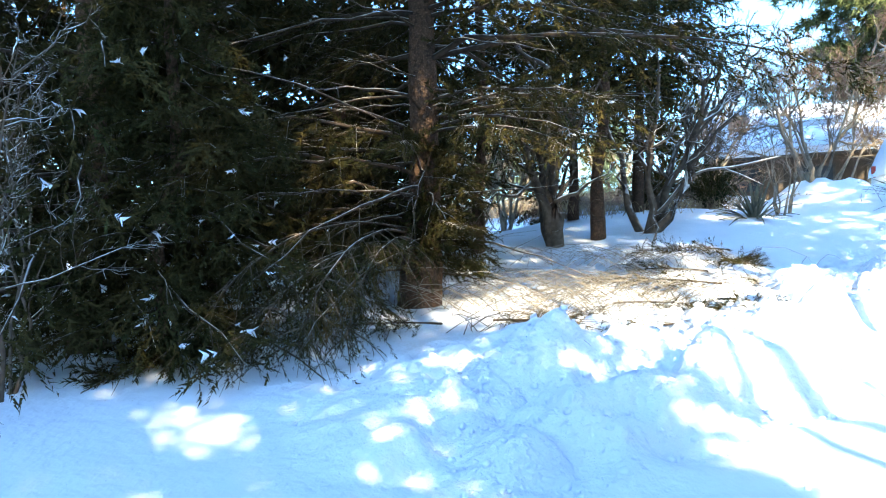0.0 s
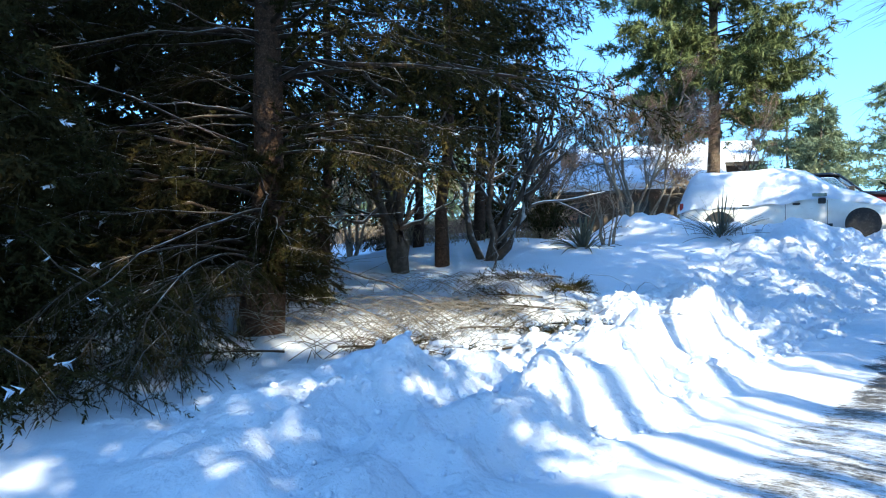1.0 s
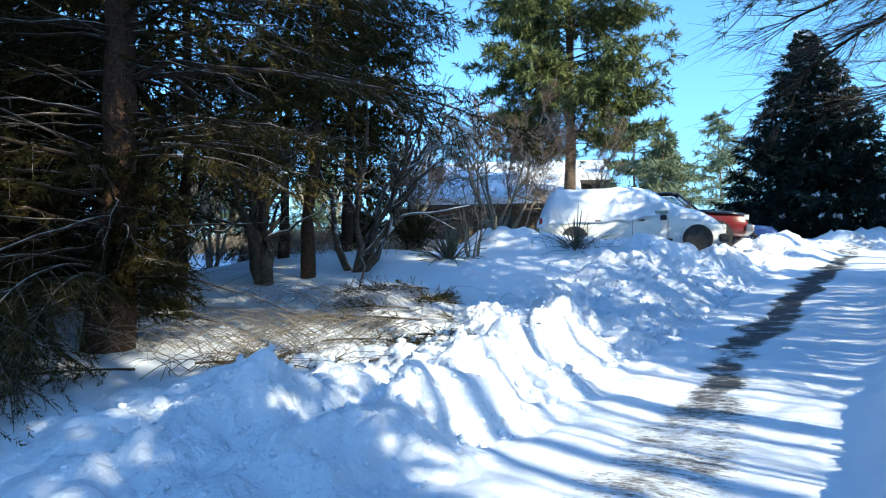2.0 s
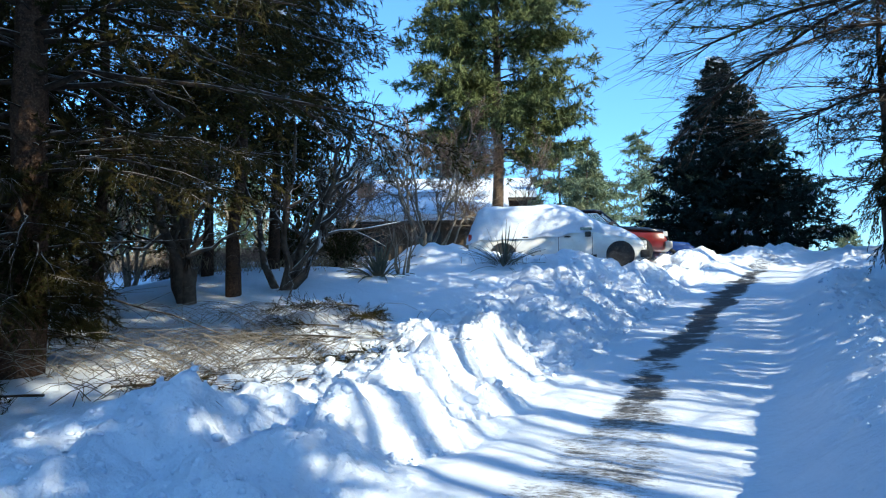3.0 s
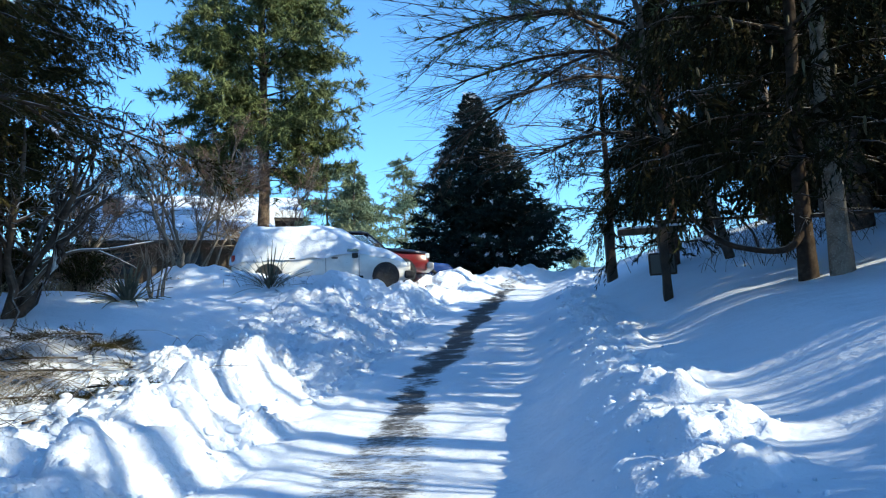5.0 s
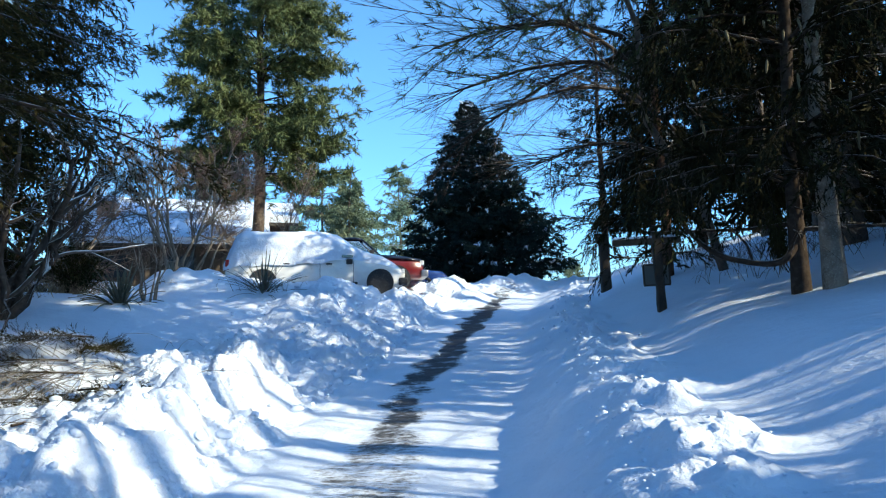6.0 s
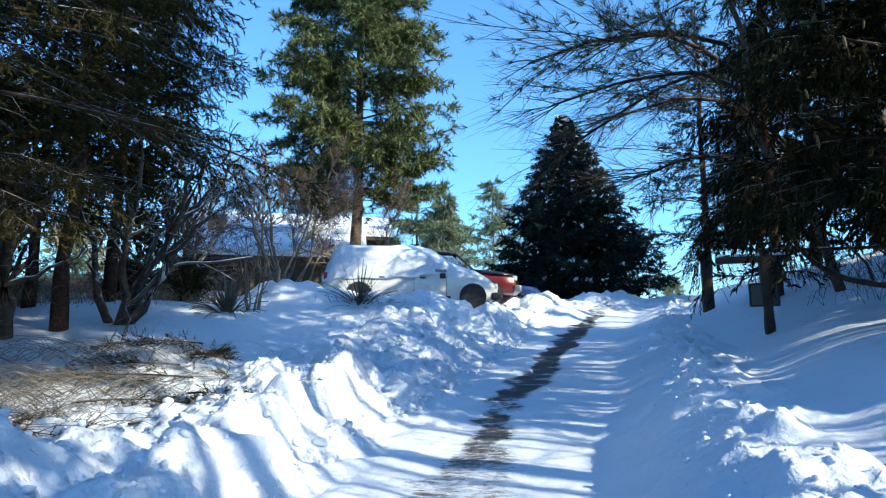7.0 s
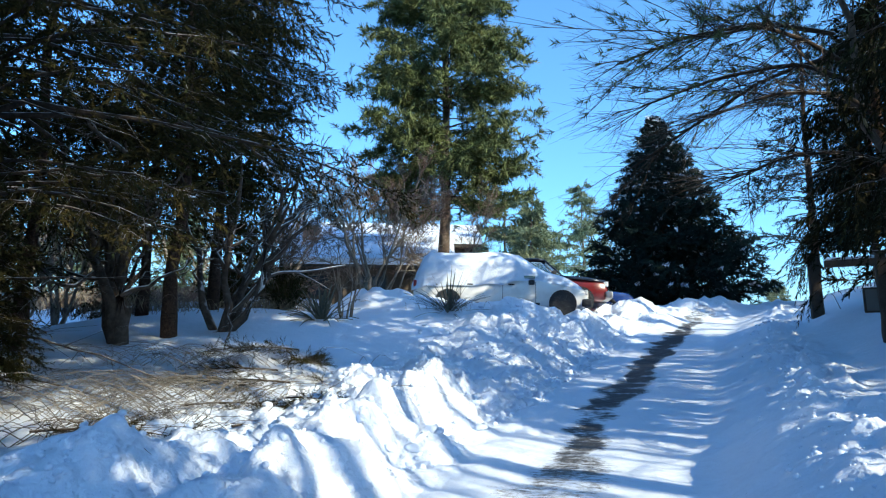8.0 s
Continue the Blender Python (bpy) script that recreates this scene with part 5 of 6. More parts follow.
def snow_blanket(m, stations, seed, label):
    """Thick snow over a car: rings from one flank over the roof to the other."""
    rng = np.random.default_rng(seed)
    rows = []
    for x, low, top, wide, wide_top, thick in stations:
        a = np.linspace(0, np.pi, 25)
        y = np.sign(np.cos(a)) * np.abs(np.cos(a)) ** 0.45
        z = np.abs(np.sin(a)) ** 0.55
        w = wide + (wide_top - wide) * z ** 1.5
        rows.append(np.stack([0 * a + x, y * (w + 0.025), low + (top + thick - low) * z], 1))
    rows = np.array(rows)
    fine = np.array([[np.interp(np.linspace(0, len(rows) - 1, 70), np.arange(len(rows)), rows[:, j, c]) for c in range(3)] for j in range(25)]).transpose(2, 0, 1)
    n = lambda s, k: grain(fine[..., 0] + 3 * fine[..., 2], fine[..., 1] * 1.3 + fine[..., 2], s, seed + k)
    out = 0.04 * n(0.7, 1) + 0.022 * n(0.28, 2) + 0.010 * n(0.12, 3)
    mid = np.array([0, 0, 0.9])
    way = fine - np.array([1, 0, 0]) * fine[..., :1] - mid
    way /= np.linalg.norm(way, axis=2, keepdims=True)
    fine = fine + way * out[..., None]
    ragged = 0.05 * grain(fine[:, :1, 0], 0 * fine[:, :1, 0], 0.35, seed + 5)
    fine[:, 0, 2] += ragged[:, 0]
    fine[:, -1, 2] += 0.7 * ragged[:, 0]
    k, j = np.arange(69)[:, None] * 25, np.arange(24)[None]
    faces = np.stack([k + j, k + j + 1, k + j + 26, k + j + 25], -1).reshape(-1, 4)
    me = smooth(raw_mesh("snow_blanket", fine.reshape(-1, 3), faces))
    me.materials.append(SNOW)
    ob = tagged(new("snow_blanket", me), label, "snow cover")
    ob.matrix_world = m
    return ob


VAN = Matrix.Translation((-7.05, 18.75, 2.70)) @ pose(0, 0, 0, 0, 0, 21)
minivan(VAN)
snow_blanket(VAN, [(2.44, 0.66, 0.70, 0.60, 0.5, 0.04), (2.2, 0.74, 0.86, 0.80, 0.66, 0.10), (1.8, 0.86, 0.98, 0.84, 0.72, 0.20), (1.3, 0.98, 1.10, 0.84, 0.72, 0.21), (0.98, 1.02, 1.34, 0.86, 0.74, 0.16),
                   (0.55, 0.98, 1.64, 0.92, 0.72, 0.16), (0.1, 0.90, 1.74, 0.94, 0.72, 0.15), (-0.8, 0.86, 1.74, 0.945, 0.73, 0.17), (-1.6, 0.84, 1.74, 0.94, 0.73, 0.17), (-2.08, 0.82, 1.74, 0.93, 0.73, 0.16), (-2.26, 0.80, 1.60, 0.92, 0.73, 0.13), (-2.42, 0.76, 1.28, 0.90, 0.72, 0.10), (-2.56, 0.72, 0.92, 0.86, 0.70, 0.05)],
             7, "thick white snow blanket draped over the minivan")


def pickup(m):
    root = thing("pickup_truck", m, "dark red pickup truck parked beside the snowy van", "pickup truck")
    low = [(2.55, 0.45, 0.80, 0.92, 0.80, 0.72), (2.45, 0.40, 0.90, 1.04, 0.90, 0.78), (2.0, 0.40, 0.95, 1.10, 0.94, 0.80), (1.2, 0.40, 1.0, 1.16, 0.95, 0.80), (1.05, 0.40, 1.02, 1.18, 0.95, 0.84), (-0.6, 0.40, 1.02, 1.14, 0.95, 0.86), (-0.7, 0.40, 1.02, 1.10, 0.95, 0.88), (-2.6, 0.42, 1.02, 1.10, 0.95, 0.88)]
    part("body", loft([car_ring(*r) for r in low]), RED_PAINT, root, "glossy dark red lower body", True)
    roof = [(0.52, 1.70, 0.58, 0.74), (0.30, 1.74, 0.66, 0.80), (-0.30, 1.74, 0.66, 0.80), (-0.62, 1.68, 0.62, 0.76)]
    part("cab_roof", loft([[(x, y, z) for y, z in ((-w, z0), (-n, z0 + 0.06), (0, z0 + 0.09), (n, z0 + 0.06), (w, z0), (0, z0 - 0.01))] for x, z0, n, w in roof]), DARK_PAINT, root, "dark cab roof", True)
    for side in (-1, 1):
        for a, b, r in (((1.16, 0.82, 1.12), (0.50, 0.71, 1.72), 0.035), ((-0.66, 0.84, 1.10), (-0.60, 0.71, 1.70), 0.06), ((-0.05, 0.85, 1.12), (-0.08, 0.73, 1.72), 0.022)):
            v, f = tubes(np.array([[(a[0], side * a[1], a[2]), ((a[0] + b[0]) / 2, side * (a[1] + b[1] + 0.02) / 2, (a[2] + b[2]) / 2), (b[0], side * b[1], b[2])]]), np.full((1, 3), r), 6)
            array_part("pillar", v, f, DARK_PAINT, root)
    part("dashboard", box(bmesh.new(), 0.75, 1.12, -0.76, 0.76, 1.02, 1.20, 0.05), BLACK_TRIM, root, shade=True)
    part("bench_seat", box(bmesh.new(), -0.48, -0.28, -0.70, 0.70, 0.95, 1.42, 0.07), BLACK_TRIM, root, shade=True)
    for side in (-1, 1):
        for x in (1.65, -1.75):
            arch(root, x, side * 0.93, 0.46)
            wheel(root, x, side * 0.86, 0.38, 0.24)
        bm = bmesh.new()
        vs = [bm.verts.new(p) for p in ((0.80, side * 0.80, 1.22), (-0.50, side * 0.81, 1.22), (-0.46, side * 0.71, 1.66), (0.38, side * 0.71, 1.66))]
        bm.faces.new(vs)
        bmesh.ops.solidify(bm, geom=bm.faces[:], thickness=0.006)
        part("side_window", bm, CLEAR_GLASS, root, "see-through side glass")
        flank(root, "mirror", 0.75, 0.9, side * 1.06, 1.14, 1.32, BLACK_TRIM, 0.2, 0.03)
        flank(root, "headlight", 2.44, 2.58, side * 0.70, 0.82, 0.98, LAMP_LENS, 0.3, 0.02)
        flank(root, "door_handle", -0.35, -0.15, side * 0.96, 0.98, 1.02, BLACK_TRIM, 0.03)
    bm = bmesh.new()
    vs = [bm.verts.new(p) for p in ((1.12, 0.72, 1.20), (1.12, -0.72, 1.20), (0.50, -0.62, 1.72), (0.50, 0.62, 1.72))]
    bm.faces.new(vs)
    bmesh.ops.solidify(bm, geom=bm.faces[:], thickness=0.006)
    part("windshield", bm, CLEAR_GLASS, root, "glossy blue-tinted windshield")
    part("front_bumper", box(bmesh.new(), 2.48, 2.72, -0.93, 0.93, 0.44, 0.66, 0.04), STEEL, root, "chromed steel front bumper", True)
    part("grille", box(bmesh.new(), 2.50, 2.60, -0.52, 0.52, 0.76, 0.98, 0.02), BLACK_TRIM, root)
    # the hood's dark colour stands for what it reflects
    part("hood", loft([[(x, y, z) for y, z in ((-w, h - 0.10), (-w * 0.8, h), (0, h + 0.03), (w * 0.8, h), (w, h - 0.10))] for x, w, h in ((2.50, 0.84, 1.05), (2.0, 0.955, 1.12), (1.5, 0.962, 1.17), (1.0, 0.962, 1.21))]), DARK_PAINT, root, "hood coloured dark for its reflection", True)
    return root


pickup(Matrix.Translation((-7.3, 22.3, 3.06)) @ pose(0, 0, 0, 0, 0, 17))


def sedan(m):
    root = thing("blue_car", m, "blue car parked behind the pickup", "car")
    st = [(2.2, 0.3, 0.6, 0.66, 0.7, 0.6), (2.0, 0.25, 0.72, 0.84, 0.84, 0.7), (1.0, 0.25, 0.84, 0.96, 0.87, 0.72), (0.4, 0.25, 0.88, 1.36, 0.87, 0.62), (-0.8, 0.25, 0.9, 1.40, 0.87, 0.62), (-1.5, 0.25, 0.9, 1.02, 0.87, 0.66), (-2.2, 0.3, 0.8, 0.9, 0.8, 0.66)]
    part("body", loft([car_ring(*r) for r in st]), BLUE_PAINT, root, shade=True)
    for side in (-1, 1):
        for x in (1.3, -1.35):
            wheel(root, x, side * 0.78, 0.31, 0.2)
    return root


sedan(Matrix.Translation((-6.6, 25.6, 3.12)) @ pose(0, 0, 0, 0, 0, 12))

# ---- house ----
SIDING = material("weathered_siding", (0.085, 0.066, 0.05), 0.9, vary=[(3, (0.06, 0.047, 0.037), 0.4, 0.65), (30, (0.115, 0.09, 0.068), 0.5, 0.75)], bump=[(40, 0.4, 0.01)], per_object=0.15)
BRICK = material("red_brick", (0.34, 0.20, 0.14), 0.9, vary=[(12, (0.26, 0.12, 0.08), 0.45, 0.65)], bump=[(25, 0.5, 0.01)], per_object=0.2)
FASCIA = material("dark_fascia", (0.05, 0.045, 0.04), 0.7, vary=[(8, (0.09, 0.08, 0.07), 0.45, 0.7)])
WINDOW_GLASS = material("window_glass", (0.03, 0.04, 0.05), 0.06, spec=0.7, vary=[(1, (0.06, 0.07, 0.08), 0.4, 0.7)])


def slab(points, thick):
    bm = bmesh.new()
    f = bm.faces.new([bm.verts.new(p) for p in points])
    made = bmesh.ops.extrude_face_region(bm, geom=[f])
    bmesh.ops.translate(bm, vec=(0, 0, thick), verts=[v for v in made["geom"] if isinstance(v, bmesh.types.BMVert)])
    bmesh.ops.recalc_face_normals(bm, faces=bm.faces)
    return bm


def house(m):
    """Local x along the front, y to the back, z from the floor."""
    root = thing("house", m, "low brown house with snow thick on its roofs", "house")
    w = 4.5
    body = part("wall", box(bmesh.new(), -w, w, 0, 8, -0.6, 3.3), SIDING, root, "weathered brown board wall")
    for i in range(14):
        part("board", box(bmesh.new(), -w, w, -0.035, -0.004, -0.5 + i * 0.2, -0.5 + i * 0.2 + 0.185, 0.004), SIDING, body)
    for side in (-1, 1):
        bm = bmesh.new()
        vs = [bm.verts.new(p) for p in ((side * w, 0, 3.3), (side * w, 8, 3.3), (side * w, 4, 4.6))]
        bm.faces.new(vs)
        bmesh.ops.solidify(bm, geom=bm.faces[:], thickness=0.1)
        part("gable", bm, SIDING, root)
    for y0, y1 in ((-0.5, 4.0), (8.5, 4.0)):
        z0, z1 = 3.2, 4.7
        roof = part("roof", slab([(-w - 0.4, y0, z0), (w + 0.4, y0, z0), (w + 0.4, y1, z1), (-w - 0.4, y1, z1)], 0.14), FASCIA, root)
        part("roof_snow", slab([(-w - 0.42, y0 - (0.05 if y0 < 0 else -0.05), z0 + 0.145), (w + 0.42, y0 - (0.05 if y0 < 0 else -0.05), z0 + 0.145), (w + 0.42, y1, z1 + 0.15), (-w - 0.42, y1, z1 + 0.15)], 0.30), SNOW, roof, "thick even snow on the roof")
    # lean-to porch along the front
    porch = part("porch_roof", slab([(-w + 0.6, -3.4, 1.75), (w - 1.0, -3.4, 1.80), (w - 1.0, -0.46, 3.02), (-w + 0.6, -0.46, 3.0)], 0.12), FASCIA, root)
    part("porch_snow", slab([(-w + 0.55, -3.45, 1.875), (w - 0.95, -3.45, 1.925), (w - 0.95, -0.57, 3.13), (-w + 0.55, -0.57, 3.11)], 0.28), SNOW, porch, "thick snow on the porch roof")
    for x in (-3.7, -1.2, 1.2, 3.3):
        part("porch_post", box(bmesh.new(), x - 0.08, x + 0.08, -3.2, -3.04, -0.6, 1.9, 0.01), SIDING, root)
    back_wall = part("screen_wall", box(bmesh.new(), -w + 0.9, w - 1.4, -2.9, -2.84, -0.6, 1.8), SIDING, root, "shaded porch boarding")
    for x in (-3.0, -0.5, 1.6):
        win = part("window", box(bmesh.new(), x, x + 1.1, -2.96, -2.905, 0.5, 1.5, 0.01), FASCIA, root)
        part("pane", box(bmesh.new(), x + 0.07, x + 1.03, -2.975, -2.962, 0.57, 1.43), WINDOW_GLASS, win)
    chim = part("chimney", box(bmesh.new(), -3.6, -2.9, -0.6, 0.2, 1.5, 4.1, 0.02), BRICK, root, "squat brick chimney")
    part("cap", box(bmesh.new(), -3.66, -2.84, -0.66, 0.26, 4.1, 4.3, 0.05), SNOW, chim, "snow cap")
    part("brick_end", box(bmesh.new(), -w - 0.5, -w + 0.2, -2.4, 1.0, -0.6, 1.9, 0.02), BRICK, root, "sunlit red brick end wall")
    return root


house(Matrix.Translation((-16.6, 27.6, 3.45)) @ pose(0, 0, 0, 0, 0, 27))

# ---- posts and sign by the slope ----
TIMBER = material("weathered_timber", (0.062, 0.048, 0.036), 0.9, vary=[(5, (0.04, 0.032, 0.025), 0.4, 0.65), (60, (0.09, 0.07, 0.055), 0.5, 0.75)], bump=[(45, 0.5, 0.01)])
SIGN_PAINT = material("faded_sign_paint", (0.12, 0.125, 0.115), 0.7, vary=[(9, (0.12, 0.125, 0.11), 0.45, 0.7)])


def timber(x, y, half, z0, z1, seed):
    """A hewn post, a little uneven."""
    rng = np.random.default_rng(seed)
    rows = []
    for z in np.linspace(z0, z1, 8):
        h = half * (1 + 0.05 * rng.normal())
        c = 0.25 * half
        ring = [(h, -h + c), (h, h - c), (h - c, h), (-h + c, h), (-h, h - c), (-h, -h + c), (-h + c, -h), (h - c, -h)]
        rows.append([(x + a + 0.006 * rng.normal(), y + b + 0.006 * rng.normal(), z) for a, b in ring])
    return loft(rows)


gate_post = thing("gate_post", Matrix.Translation(on_ground(1.2, 19.1)) @ pose(0, 0, 0, 1.0, -1.5, 8) @ Matrix.Scale(1.13, 4), "stout weathered timber post standing in the snow", "post")
part("shaft", timber(0, 0, 0.115, -0.4, 1.40, 1), TIMBER, gate_post)
part("bracket", box(bmesh.new(), -0.19, -0.11, -0.08, 0.08, 1.18, 1.40, 0.012), TIMBER, gate_post)
part("plate", box(bmesh.new(), 0.115, 0.135, -0.07, 0.07, 0.95, 1.2, 0.004), BLACK_TRIM, gate_post, "dark metal plate")

sign_post = thing("sign_post", Matrix.Translation(on_ground(1.73, 12.5)) @ pose(0, 0, 0, 0, -1.5, 4), "dark timber post with a small square board and a snowy crossbeam", "sign post")
part("shaft", timber(0, 0, 0.075, -0.4, 1.42, 2), TIMBER, sign_post)
board = part("sign_board", box(bmesh.new(), -0.25, 0.20, 0.085, 0.115, 0.46, 0.83, 0.006), SIGN_PAINT, sign_post, "small dark square board")
for name, b in (("rim", (-0.26, 0.21, 0.078, 0.122, 0.445, 0.475)), ("rim", (-0.26, 0.21, 0.078, 0.122, 0.815, 0.845)), ("rim", (-0.265, -0.235, 0.078, 0.122, 0.476, 0.814)), ("rim", (0.185, 0.215, 0.078, 0.122, 0.476, 0.814))):
    part(name, box(bmesh.new(), *b, 0.003), TIMBER, board)
beam = part("crossbeam", box(bmesh.new(), -0.78, 0.42, -0.06, 0.06, 1.19, 1.30, 0.01), TIMBER, sign_post)
part("beam_snow", box(bmesh.new(), -0.75, 0.39, -0.05, 0.05, 1.30, 1.345, 0.02), SNOW, beam, "ridge of snow on the beam")

# ---- wires across the distance ----
WIRE = material("wire", (0.35, 0.36, 0.38), 0.5, vary=[(2, (0.25, 0.26, 0.28), 0.4, 0.7)])
for i, z in enumerate((8.1, 7.1, 6.2)):
    k = np.linspace(0, 1, 30)
    p = np.stack([-40 + 46 * k, 40 + 8 * k, z - 1.6 * k * (1 - k) * 2 + 0.5 * k], 1)
    v, f = tubes(p[None], np.full((1, 30), 0.012), 4)
    me = raw_mesh("overhead_wire", v, f)
    me.materials.append(WIRE)
    tagged(new("overhead_wire", me), "thin pale overhead wire strung far behind the cars", "wire", "overhead wires")


# ---- yuccas, fallen boughs, dry grass ----
def blades(name, place, count, length, width, seed, mat, label, category, droop=0.5, lift=(0.2, 1.4), stuff=True):
    """A rosette of narrow leaves."""
    rng = np.random.default_rng(seed)
    root = thing(name, Matrix.Translation(place), label, category)
    s = np.linspace(0, 1, 6)
    for i in range(count):
        a, e, n = rng.uniform(0, 6.28), rng.uniform(*lift), length * rng.uniform(0.6, 1.1)
        out = np.array([math.cos(a), math.sin(a), 0])
        mid = out[None] * (n * s * math.cos(e))[:, None] + np.array([0, 0, 1.0])[None] * (n * s * math.sin(e) - droop * n * s ** 2 * math.cos(e))[:, None]
        side = np.array([-out[1], out[0], 0]) * 1.0
        w = width * np.array([0.7, 1, 1, 0.85, 0.5, 0.04])
        lift_ = np.array([0, 0, 0.25]) * width
        v = np.concatenate([mid - side * w[:, None] / 2, mid + lift_ * -1, mid + side * w[:, None] / 2])
        f = [(j, j + 1, j + 7, j + 6) for j in range(5)] + [(j + 6, j + 7, j + 13, j + 12) for j in range(5)]
        array_part("leaf", v, f, mat, root)
    return root


blades("yucca", on_ground(-9.75, 13.6, 0.2), 120, 1.35, 0.06, 81, YUCCA_LEAF, "spiky yucca poking through the snow", "yucca")
blades("yucca", on_ground(-7.6, 16.3, 0.22), 85, 1.45, 0.034, 82, YUCCA_LEAF, "spiky dry yucca before the snowed-in van", "yucca", 0.35, (0.15, 1.35))


def bough(place, heading, length, seed, label, mat, tip_up=0.1):
    """A broken conifer bough lying on the snow."""
    rng = np.random.default_rng(seed)
    root = thing("fallen_bough", Matrix.Translation(place) @ pose(0, 0, 0, 0, 0, heading), label, "fallen bough")
    s = np.linspace(0, 1, 8)
    path = np.stack([length * s, 0.1 * np.sin(3 * s), 0.06 + tip_up * length * s - 0.12 * length * s ** 2], 1)[None]
    v, f = tubes(path, 0.018 * (1.05 - 0.85 * s)[None], 6)
    array_part("stem", v, f, LIMB_BARK, root)
    n = int(26 * length)
    ts = rng.uniform(0.12, 1, (1, n))
    start = at_share(path, ts)[0]
    way = np.stack([rng.uniform(0.3, 1, n), rng.choice([-1, 1], n) * rng.uniform(0.4, 1, n), rng.normal(size=n) * 0.25], 1)
    tl = 0.35 * length * (1.1 - 0.8 * ts[0]) * rng.uniform(0.5, 1, n)
    u = np.linspace(0, 1, 4)
    tp = start[:, None] + way[:, None] * (tl[:, None] * u)[..., None]
    tp[..., 2] = np.maximum(tp[..., 2] - 0.25 * (tl[:, None] * u ** 2), 0.01)
    v, f = tubes(tp, np.full((n, 1), 0.004) * (1 - 0.6 * u), 3)
    tagged(array_part("twigwork", v, f, DEAD_TWIG, root), kind="stuff")
    tv, tf = needle_spray(rng, 18, 0.24, 0.07, 0.008, 0.9)
    sp = at_share(tp, rng.uniform(0.1, 1, (n, 4))).reshape(-1, 3)
    sw = np.repeat(way, 4, 0) + rng.normal(size=(4 * n, 3)) * 0.3
    v, f = stamped(tv, tf, sp, sw, rng.uniform(0, 6.28, 4 * n), rng.uniform(0.7, 1.2, 4 * n))
    tagged(array_part("needles", v, f, mat, root, shade=False), kind="stuff")
    return root


for i, (x, y, h, n) in enumerate([(-6.7, 8.6, 200, 1.5), (-6.3, 8.0, 330, 1.0), (-7.3, 4.9, 20, 1.3), (-7.6, 4.3, 250, 1.1), (-6.3, 6.2, 160, 1.3), (-6.0, 6.6, 70, 0.9), (-6.6, 9.3, 110, 0.8), (-8.1, 10.6, 250, 1.3), (-7.8, 10.0, 320, 1.2), (-7.6, 9.4, 200, 1.1), (-7.2, 6.9, 40, 1.0)]):
    bough(on_ground(x, y), h, 1.35 * n, 90 + i, "broken evergreen bough lying on the snow", SPRUCE_NEEDLES)


def brush(place, count, length, seed, mat, label, wide=0.5, flat=0.6, thick=0.004):
    """A tangle of dry stalks."""
    rng = np.random.default_rng(seed)
    root = thing("dry_brush", Matrix.Translation(place), label, "dry brush")
    s = np.linspace(0, 1, 5)
    a = rng.uniform(0, 6.28, count)
    n = length * rng.uniform(0.5, 1.1, count)
    out = np.stack([np.cos(a), np.sin(a), 0 * a], 1)
    origin = np.stack([rng.normal(size=count) * wide, rng.normal(size=count) * wide, np.full(count, -0.05)], 1)
    path = origin[:, None] + out[:, None] * (n[:, None] * s * flat)[..., None]
    path[..., 2] += n[:, None] * (0.75 * s - 0.62 * s ** 2)
    path += np.cumsum(rng.normal(size=path.shape) * 0.012, 1)
    v, f = tubes(path, np.full((count, 1), thick) * (1.1 - 0.8 * s), 3)
    tagged(array_part("stalkwork", v, f, mat, root), kind="stuff")
    return root


brush(on_ground(-7.2, 6.3), 150, 1.5, 101, GREY_STRAW, "arching tangle of dry straw-coloured stalks", 0.6, 0.8, 0.004)
brush(on_ground(-8.1, 5.8), 80, 1.8, 102, GREY_STRAW, "thin grey brush lying over the yard snow", 0.9, 0.9, 0.006)
brush(on_ground(-7.6, 7.6), 80, 1.5, 103, GREY_STRAW, "thin grey brush lying over the yard snow", 0.9, 0.9, 0.006)
brush(on_ground(-8.4, 7.4), 170, 1.7, 105, GREY_STRAW, "thin grey brush lying over the yard snow", 1.0, 1.0, 0.005)
brush(on_ground(-9.2, 9.0), 150, 1.5, 106, GREY_STRAW, "thin grey brush lying over the yard snow", 1.0, 1.0, 0.005)
brush(on_ground(-7.0, 5.6), 120, 1.2, 107, DEAD_TWIG, "low brown twigs tangled at the bank's back", 0.7, 0.9, 0.006)
brush(on_ground(-7.6, 16.2), 60, 1.5, 108, DEAD_TWIG, "dry brown flower stalks standing in the yucca", 0.45, 0.25, 0.006)
brush(on_ground(-12.3, 15.2), 240, 1.6, 104, STRAW, "pale dry grass beside the shrubs", 0.5, 0.35)
for i, (x, y, n, h, mat) in enumerate([(-14.6, 11.9, 200, 1.4, TWIG), (-16.5, 14.5, 240, 2.2, STRAW), (-14.5, 15.5, 300, 2.4, TWIG), (-20, 16, 300, 3.2, TWIG), (-16, 18.5, 300, 2.8, TWIG), (-18, 20, 260, 3.0, TWIG), (-20.5, 19, 260, 3.2, TWIG), (-13.6, 12.8, 200, 1.5, STRAW)]):
    brush(on_ground(x, y), n, h, 110 + i, mat, "thicket of bare brown stalks behind the yard", 1.3, 0.28, 0.007)

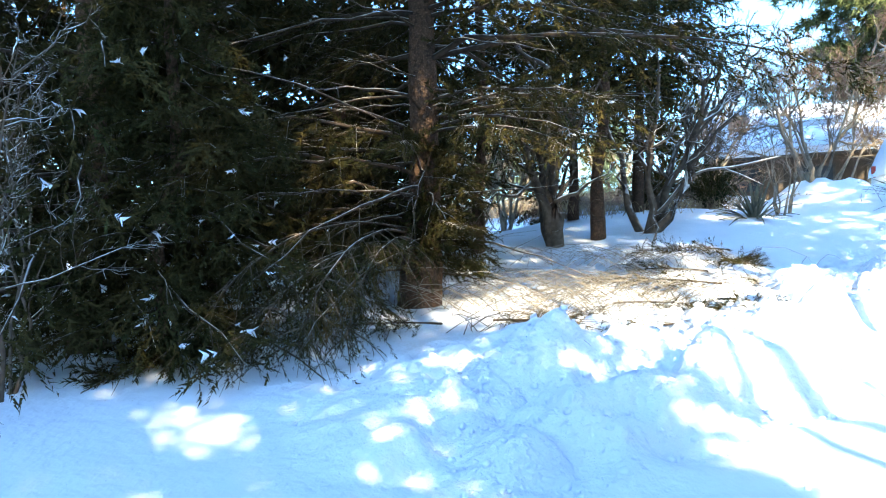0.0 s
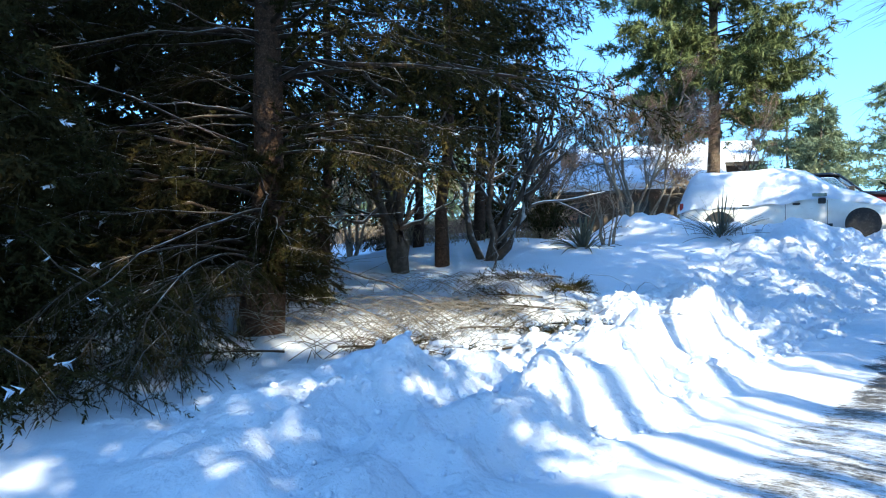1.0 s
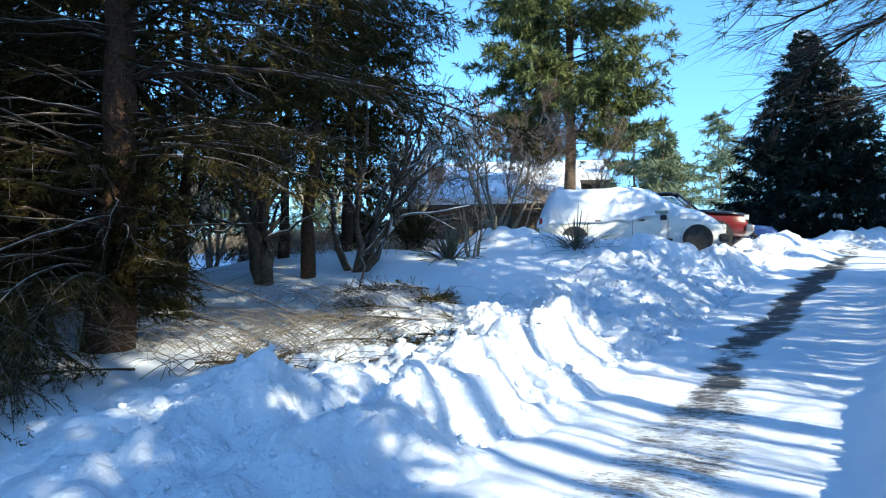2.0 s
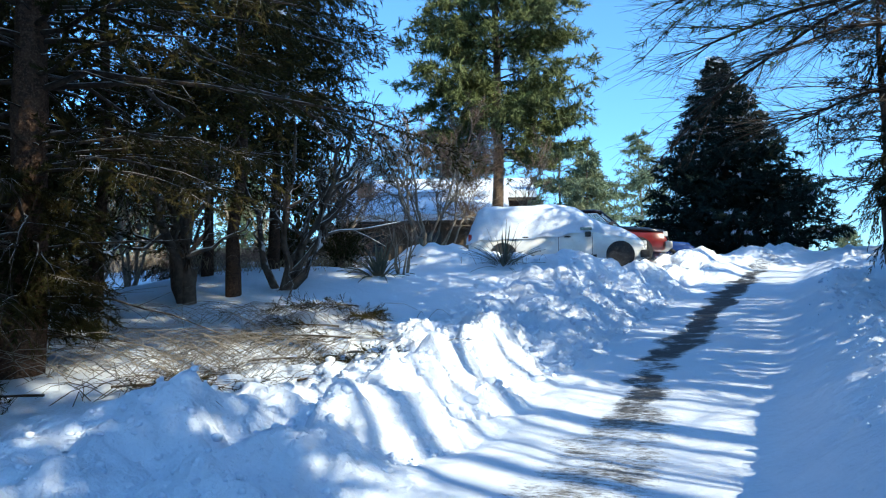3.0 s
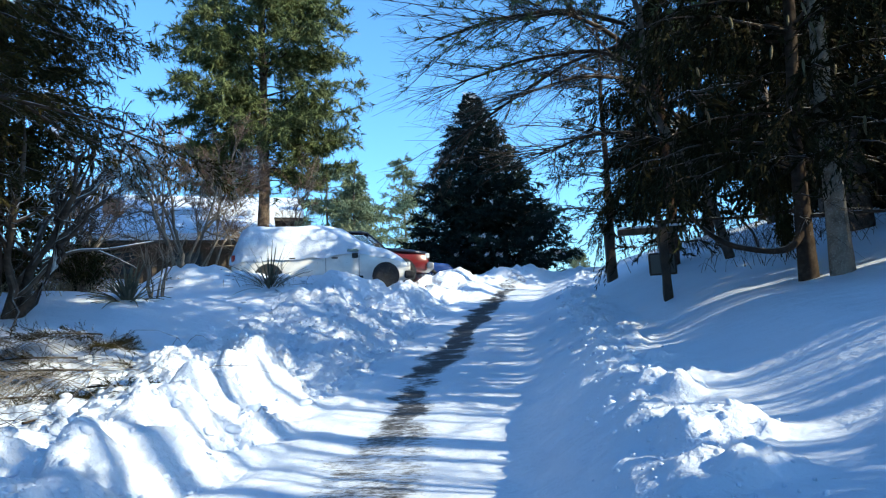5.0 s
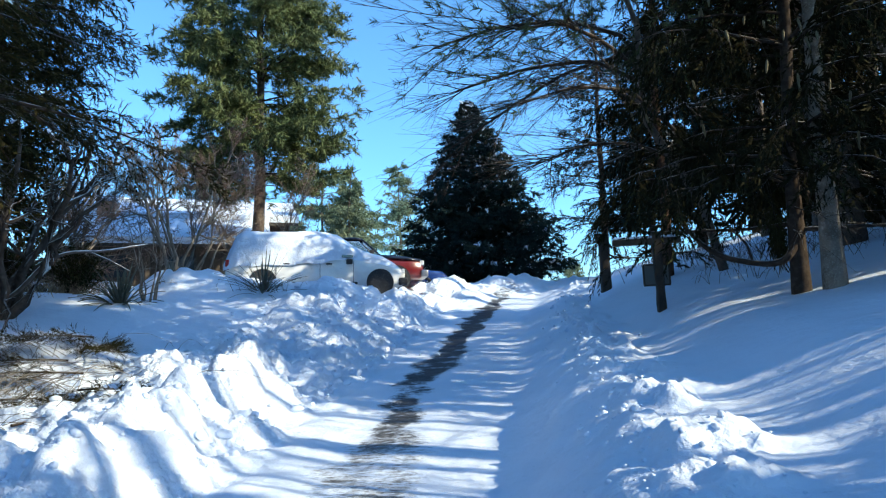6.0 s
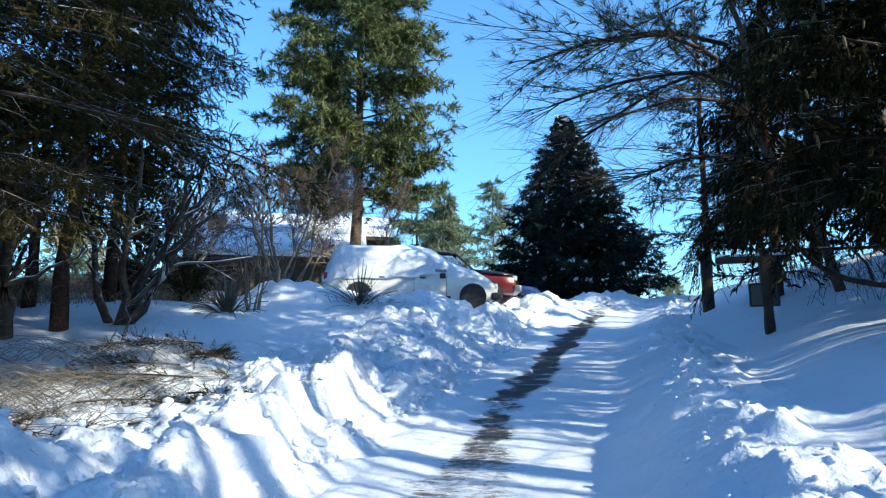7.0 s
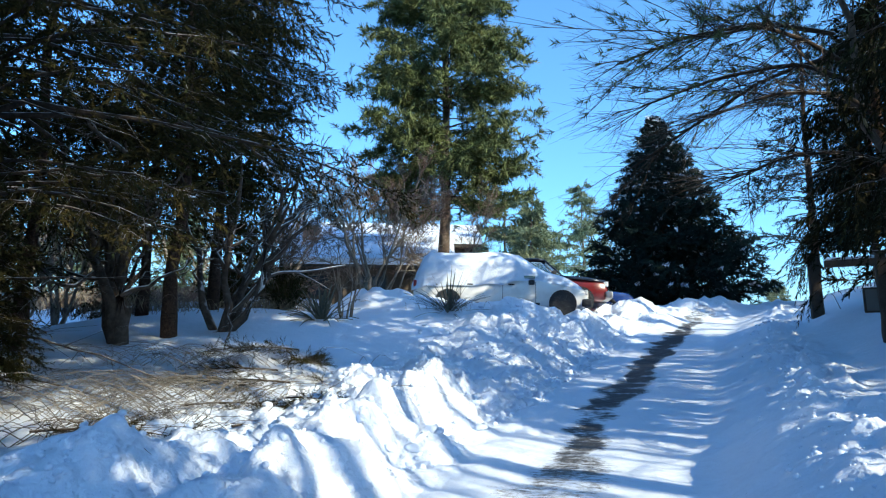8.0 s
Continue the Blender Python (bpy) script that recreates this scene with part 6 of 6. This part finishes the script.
far_rng = np.random.default_rng(380)
for i in range(14):
    brush(on_ground(-27 - 9 * far_rng.random(), 11.5 + 1.5 * i), 300, 3.4 + far_rng.random(), 381 + i, (STRAW, TWIG, GREY_STRAW)[i % 3], "sunlit thicket of dry stalks beyond the yard", 1.8, 0.3, 0.014)
for i, (x, y, n, h) in enumerate([(3.4, 12.6, 40, 1.2), (4.8, 12.2, 90, 2.0), (4.2, 14.8, 130, 2.2), (5.4, 16.2, 130, 2.2), (3.8, 18.6, 130, 2.0), (3.4, 22.0, 130, 2.4)]):
    brush(on_ground(x, y), n, h, 125 + i, DEAD_TWIG, "bare brown undergrowth standing in the slope snow", 1.1, 0.3, 0.005)


def evergreen_shrub(place, radius, height, seed, label):
    """A low shrub of olive leaves."""
    rng = np.random.default_rng(seed)
    root = thing("evergreen_shrub", Matrix.Translation(place), label, "shrub")
    n = 60
    a, e = rng.uniform(0, 6.28, n), rng.uniform(0.35, 1.4, n)
    way = np.stack([np.cos(a) * np.cos(e) * radius, np.sin(a) * np.cos(e) * radius, np.sin(e) * height], 1) * rng.uniform(0.7, 1.05, (n, 1))
    s = np.linspace(0, 1, 5)
    path = way[:, None] * s[None, :, None] + np.array([0, 0, -0.05])
    path += np.cumsum(rng.normal(size=path.shape) * 0.02, 1)
    v, f = tubes(path, np.full((n, 1), 0.008) * (1.1 - 0.8 * s), 3)
    tagged(array_part("branchwork", v, f, TWIG, root), kind="stuff")
    tv, tf = needle_spray(rng, 12, 0.25, 0.08, 0.03, 1.1, 1.0)
    sp = at_share(path, rng.uniform(0.25, 1, (n, 9))).reshape(-1, 3)
    sw = np.repeat(way, 9, 0) + rng.normal(size=(9 * n, 3)) * 0.7
    v, f = stamped(tv, tf, sp, sw, rng.uniform(0, 6.28, 9 * n), rng.uniform(0.7, 1.2, 9 * n))
    tagged(array_part("foliage", v, f, DRY_NEEDLES, root, shade=False), kind="stuff")
    return root


evergreen_shrub(on_ground(-12.0, 15.0), 0.8, 1.5, 120, "low olive-green shrub beside the dry grass")
evergreen_shrub(on_ground(-13.4, 14.2), 0.8, 1.3, 121, "low olive-green shrub beside the dry grass")


# ---- clods of broken snow along the ploughed edges ----
def clod_shape(seed, squash=0.75, fine=2):
    """An angular lump: a small ball of faces, flattened on random sides."""
    rng = np.random.default_rng(seed)
    bm = bmesh.new()
    bmesh.ops.create_icosphere(bm, subdivisions=fine, radius=1)
    cuts = [(Vector(rng.normal(size=3)).normalized(), rng.uniform(0.42, 0.72)) for _ in range(11)]
    for v in bm.verts:
        for way, d in cuts:
            over = v.co.dot(way) - d
            if over > 0:
                v.co -= way * over * 0.9
        v.co *= 1 + 0.07 * rng.normal()
        v.co.z *= squash
    co = np.array([v.co[:] for v in bm.verts])
    fa = np.array([[v.index for v in f.verts] for f in bm.faces])
    bm.free()
    return co, fa


def scatter_clods(name, label, spots, seed, parts=40):
    """The larger clods one by one, the crumbs joined."""
    rng = np.random.default_rng(seed)
    shapes = [clod_shape(seed * 10 + i) for i in range(5)]
    meshes = []
    for co, fa in shapes:
        me = raw_mesh("snow_clod", co, fa)
        me.materials.append(SNOW)
        meshes.append(me)
    spots = sorted(spots, key=lambda s: -s[2])
    for i, (x, y, r) in enumerate(spots[:parts]):
        ob = tagged(new("snow_clod", meshes[i % 5]), label, "snow clod", name)
        ob.matrix_world = Matrix.Translation(on_ground(x, y) + Vector((0, 0, 0.25 * r))) @ pose(0, 0, 0, *rng.uniform(-30, 30, 2), rng.uniform(0, 360)) @ Matrix.Diagonal((r * rng.uniform(0.8, 1.3), r, r * rng.uniform(0.7, 1.0), 1))
    vs, fs, n0 = [], [], 0
    coarse = [clod_shape(seed * 10 + i, 0.8, 1) for i in range(5)]
    for i, (x, y, r) in enumerate(spots[parts:]):
        co, fa = coarse[i % 5]
        a = rng.uniform(0, 6.28)
        turn = np.array([[math.cos(a), -math.sin(a), 0], [math.sin(a), math.cos(a), 0], [0, 0, 1]])
        vs.append((co * r) @ turn.T + np.array(on_ground(x, y)) + [0, 0, 0.2 * r])
        fs.append(fa + n0)
        n0 += len(co)
    if vs:
        me = raw_mesh("snow_crumbs", np.concatenate(vs), np.concatenate(fs))
        me.materials.append(SNOW)
        tagged(new("snow_crumbs", me), "small crumbs of broken snow beside the drive", "snow crumbs", kind="stuff")


clod_rng = np.random.default_rng(5)
bank_spots = []
for _ in range(1500):
    y = clod_rng.uniform(2.2, 17)
    u = -4.7 + clod_rng.normal() * 0.75 if clod_rng.random() < 0.75 else -3.2 - abs(clod_rng.normal()) * 0.3
    bank_spots.append((u + float(bend(y)), y, 0.018 + min(0.085, 0.012 * y) * clod_rng.random() ** 3))
scatter_clods("clods on the bank", "angular clod of ploughed snow on the bank", bank_spots, 3, 60)
berm_spots = []
for _ in range(600):
    y = clod_rng.uniform(2.2, 20)
    berm_spots.append((0.3 + clod_rng.normal() * 0.22 + float(bend(y) + set_back(y)), y, 0.014 + min(0.06, 0.007 * y) * clod_rng.random() ** 3))
scatter_clods("clods on the shoulder", "small clod of ploughed snow on the shoulder", berm_spots, 4, 30)
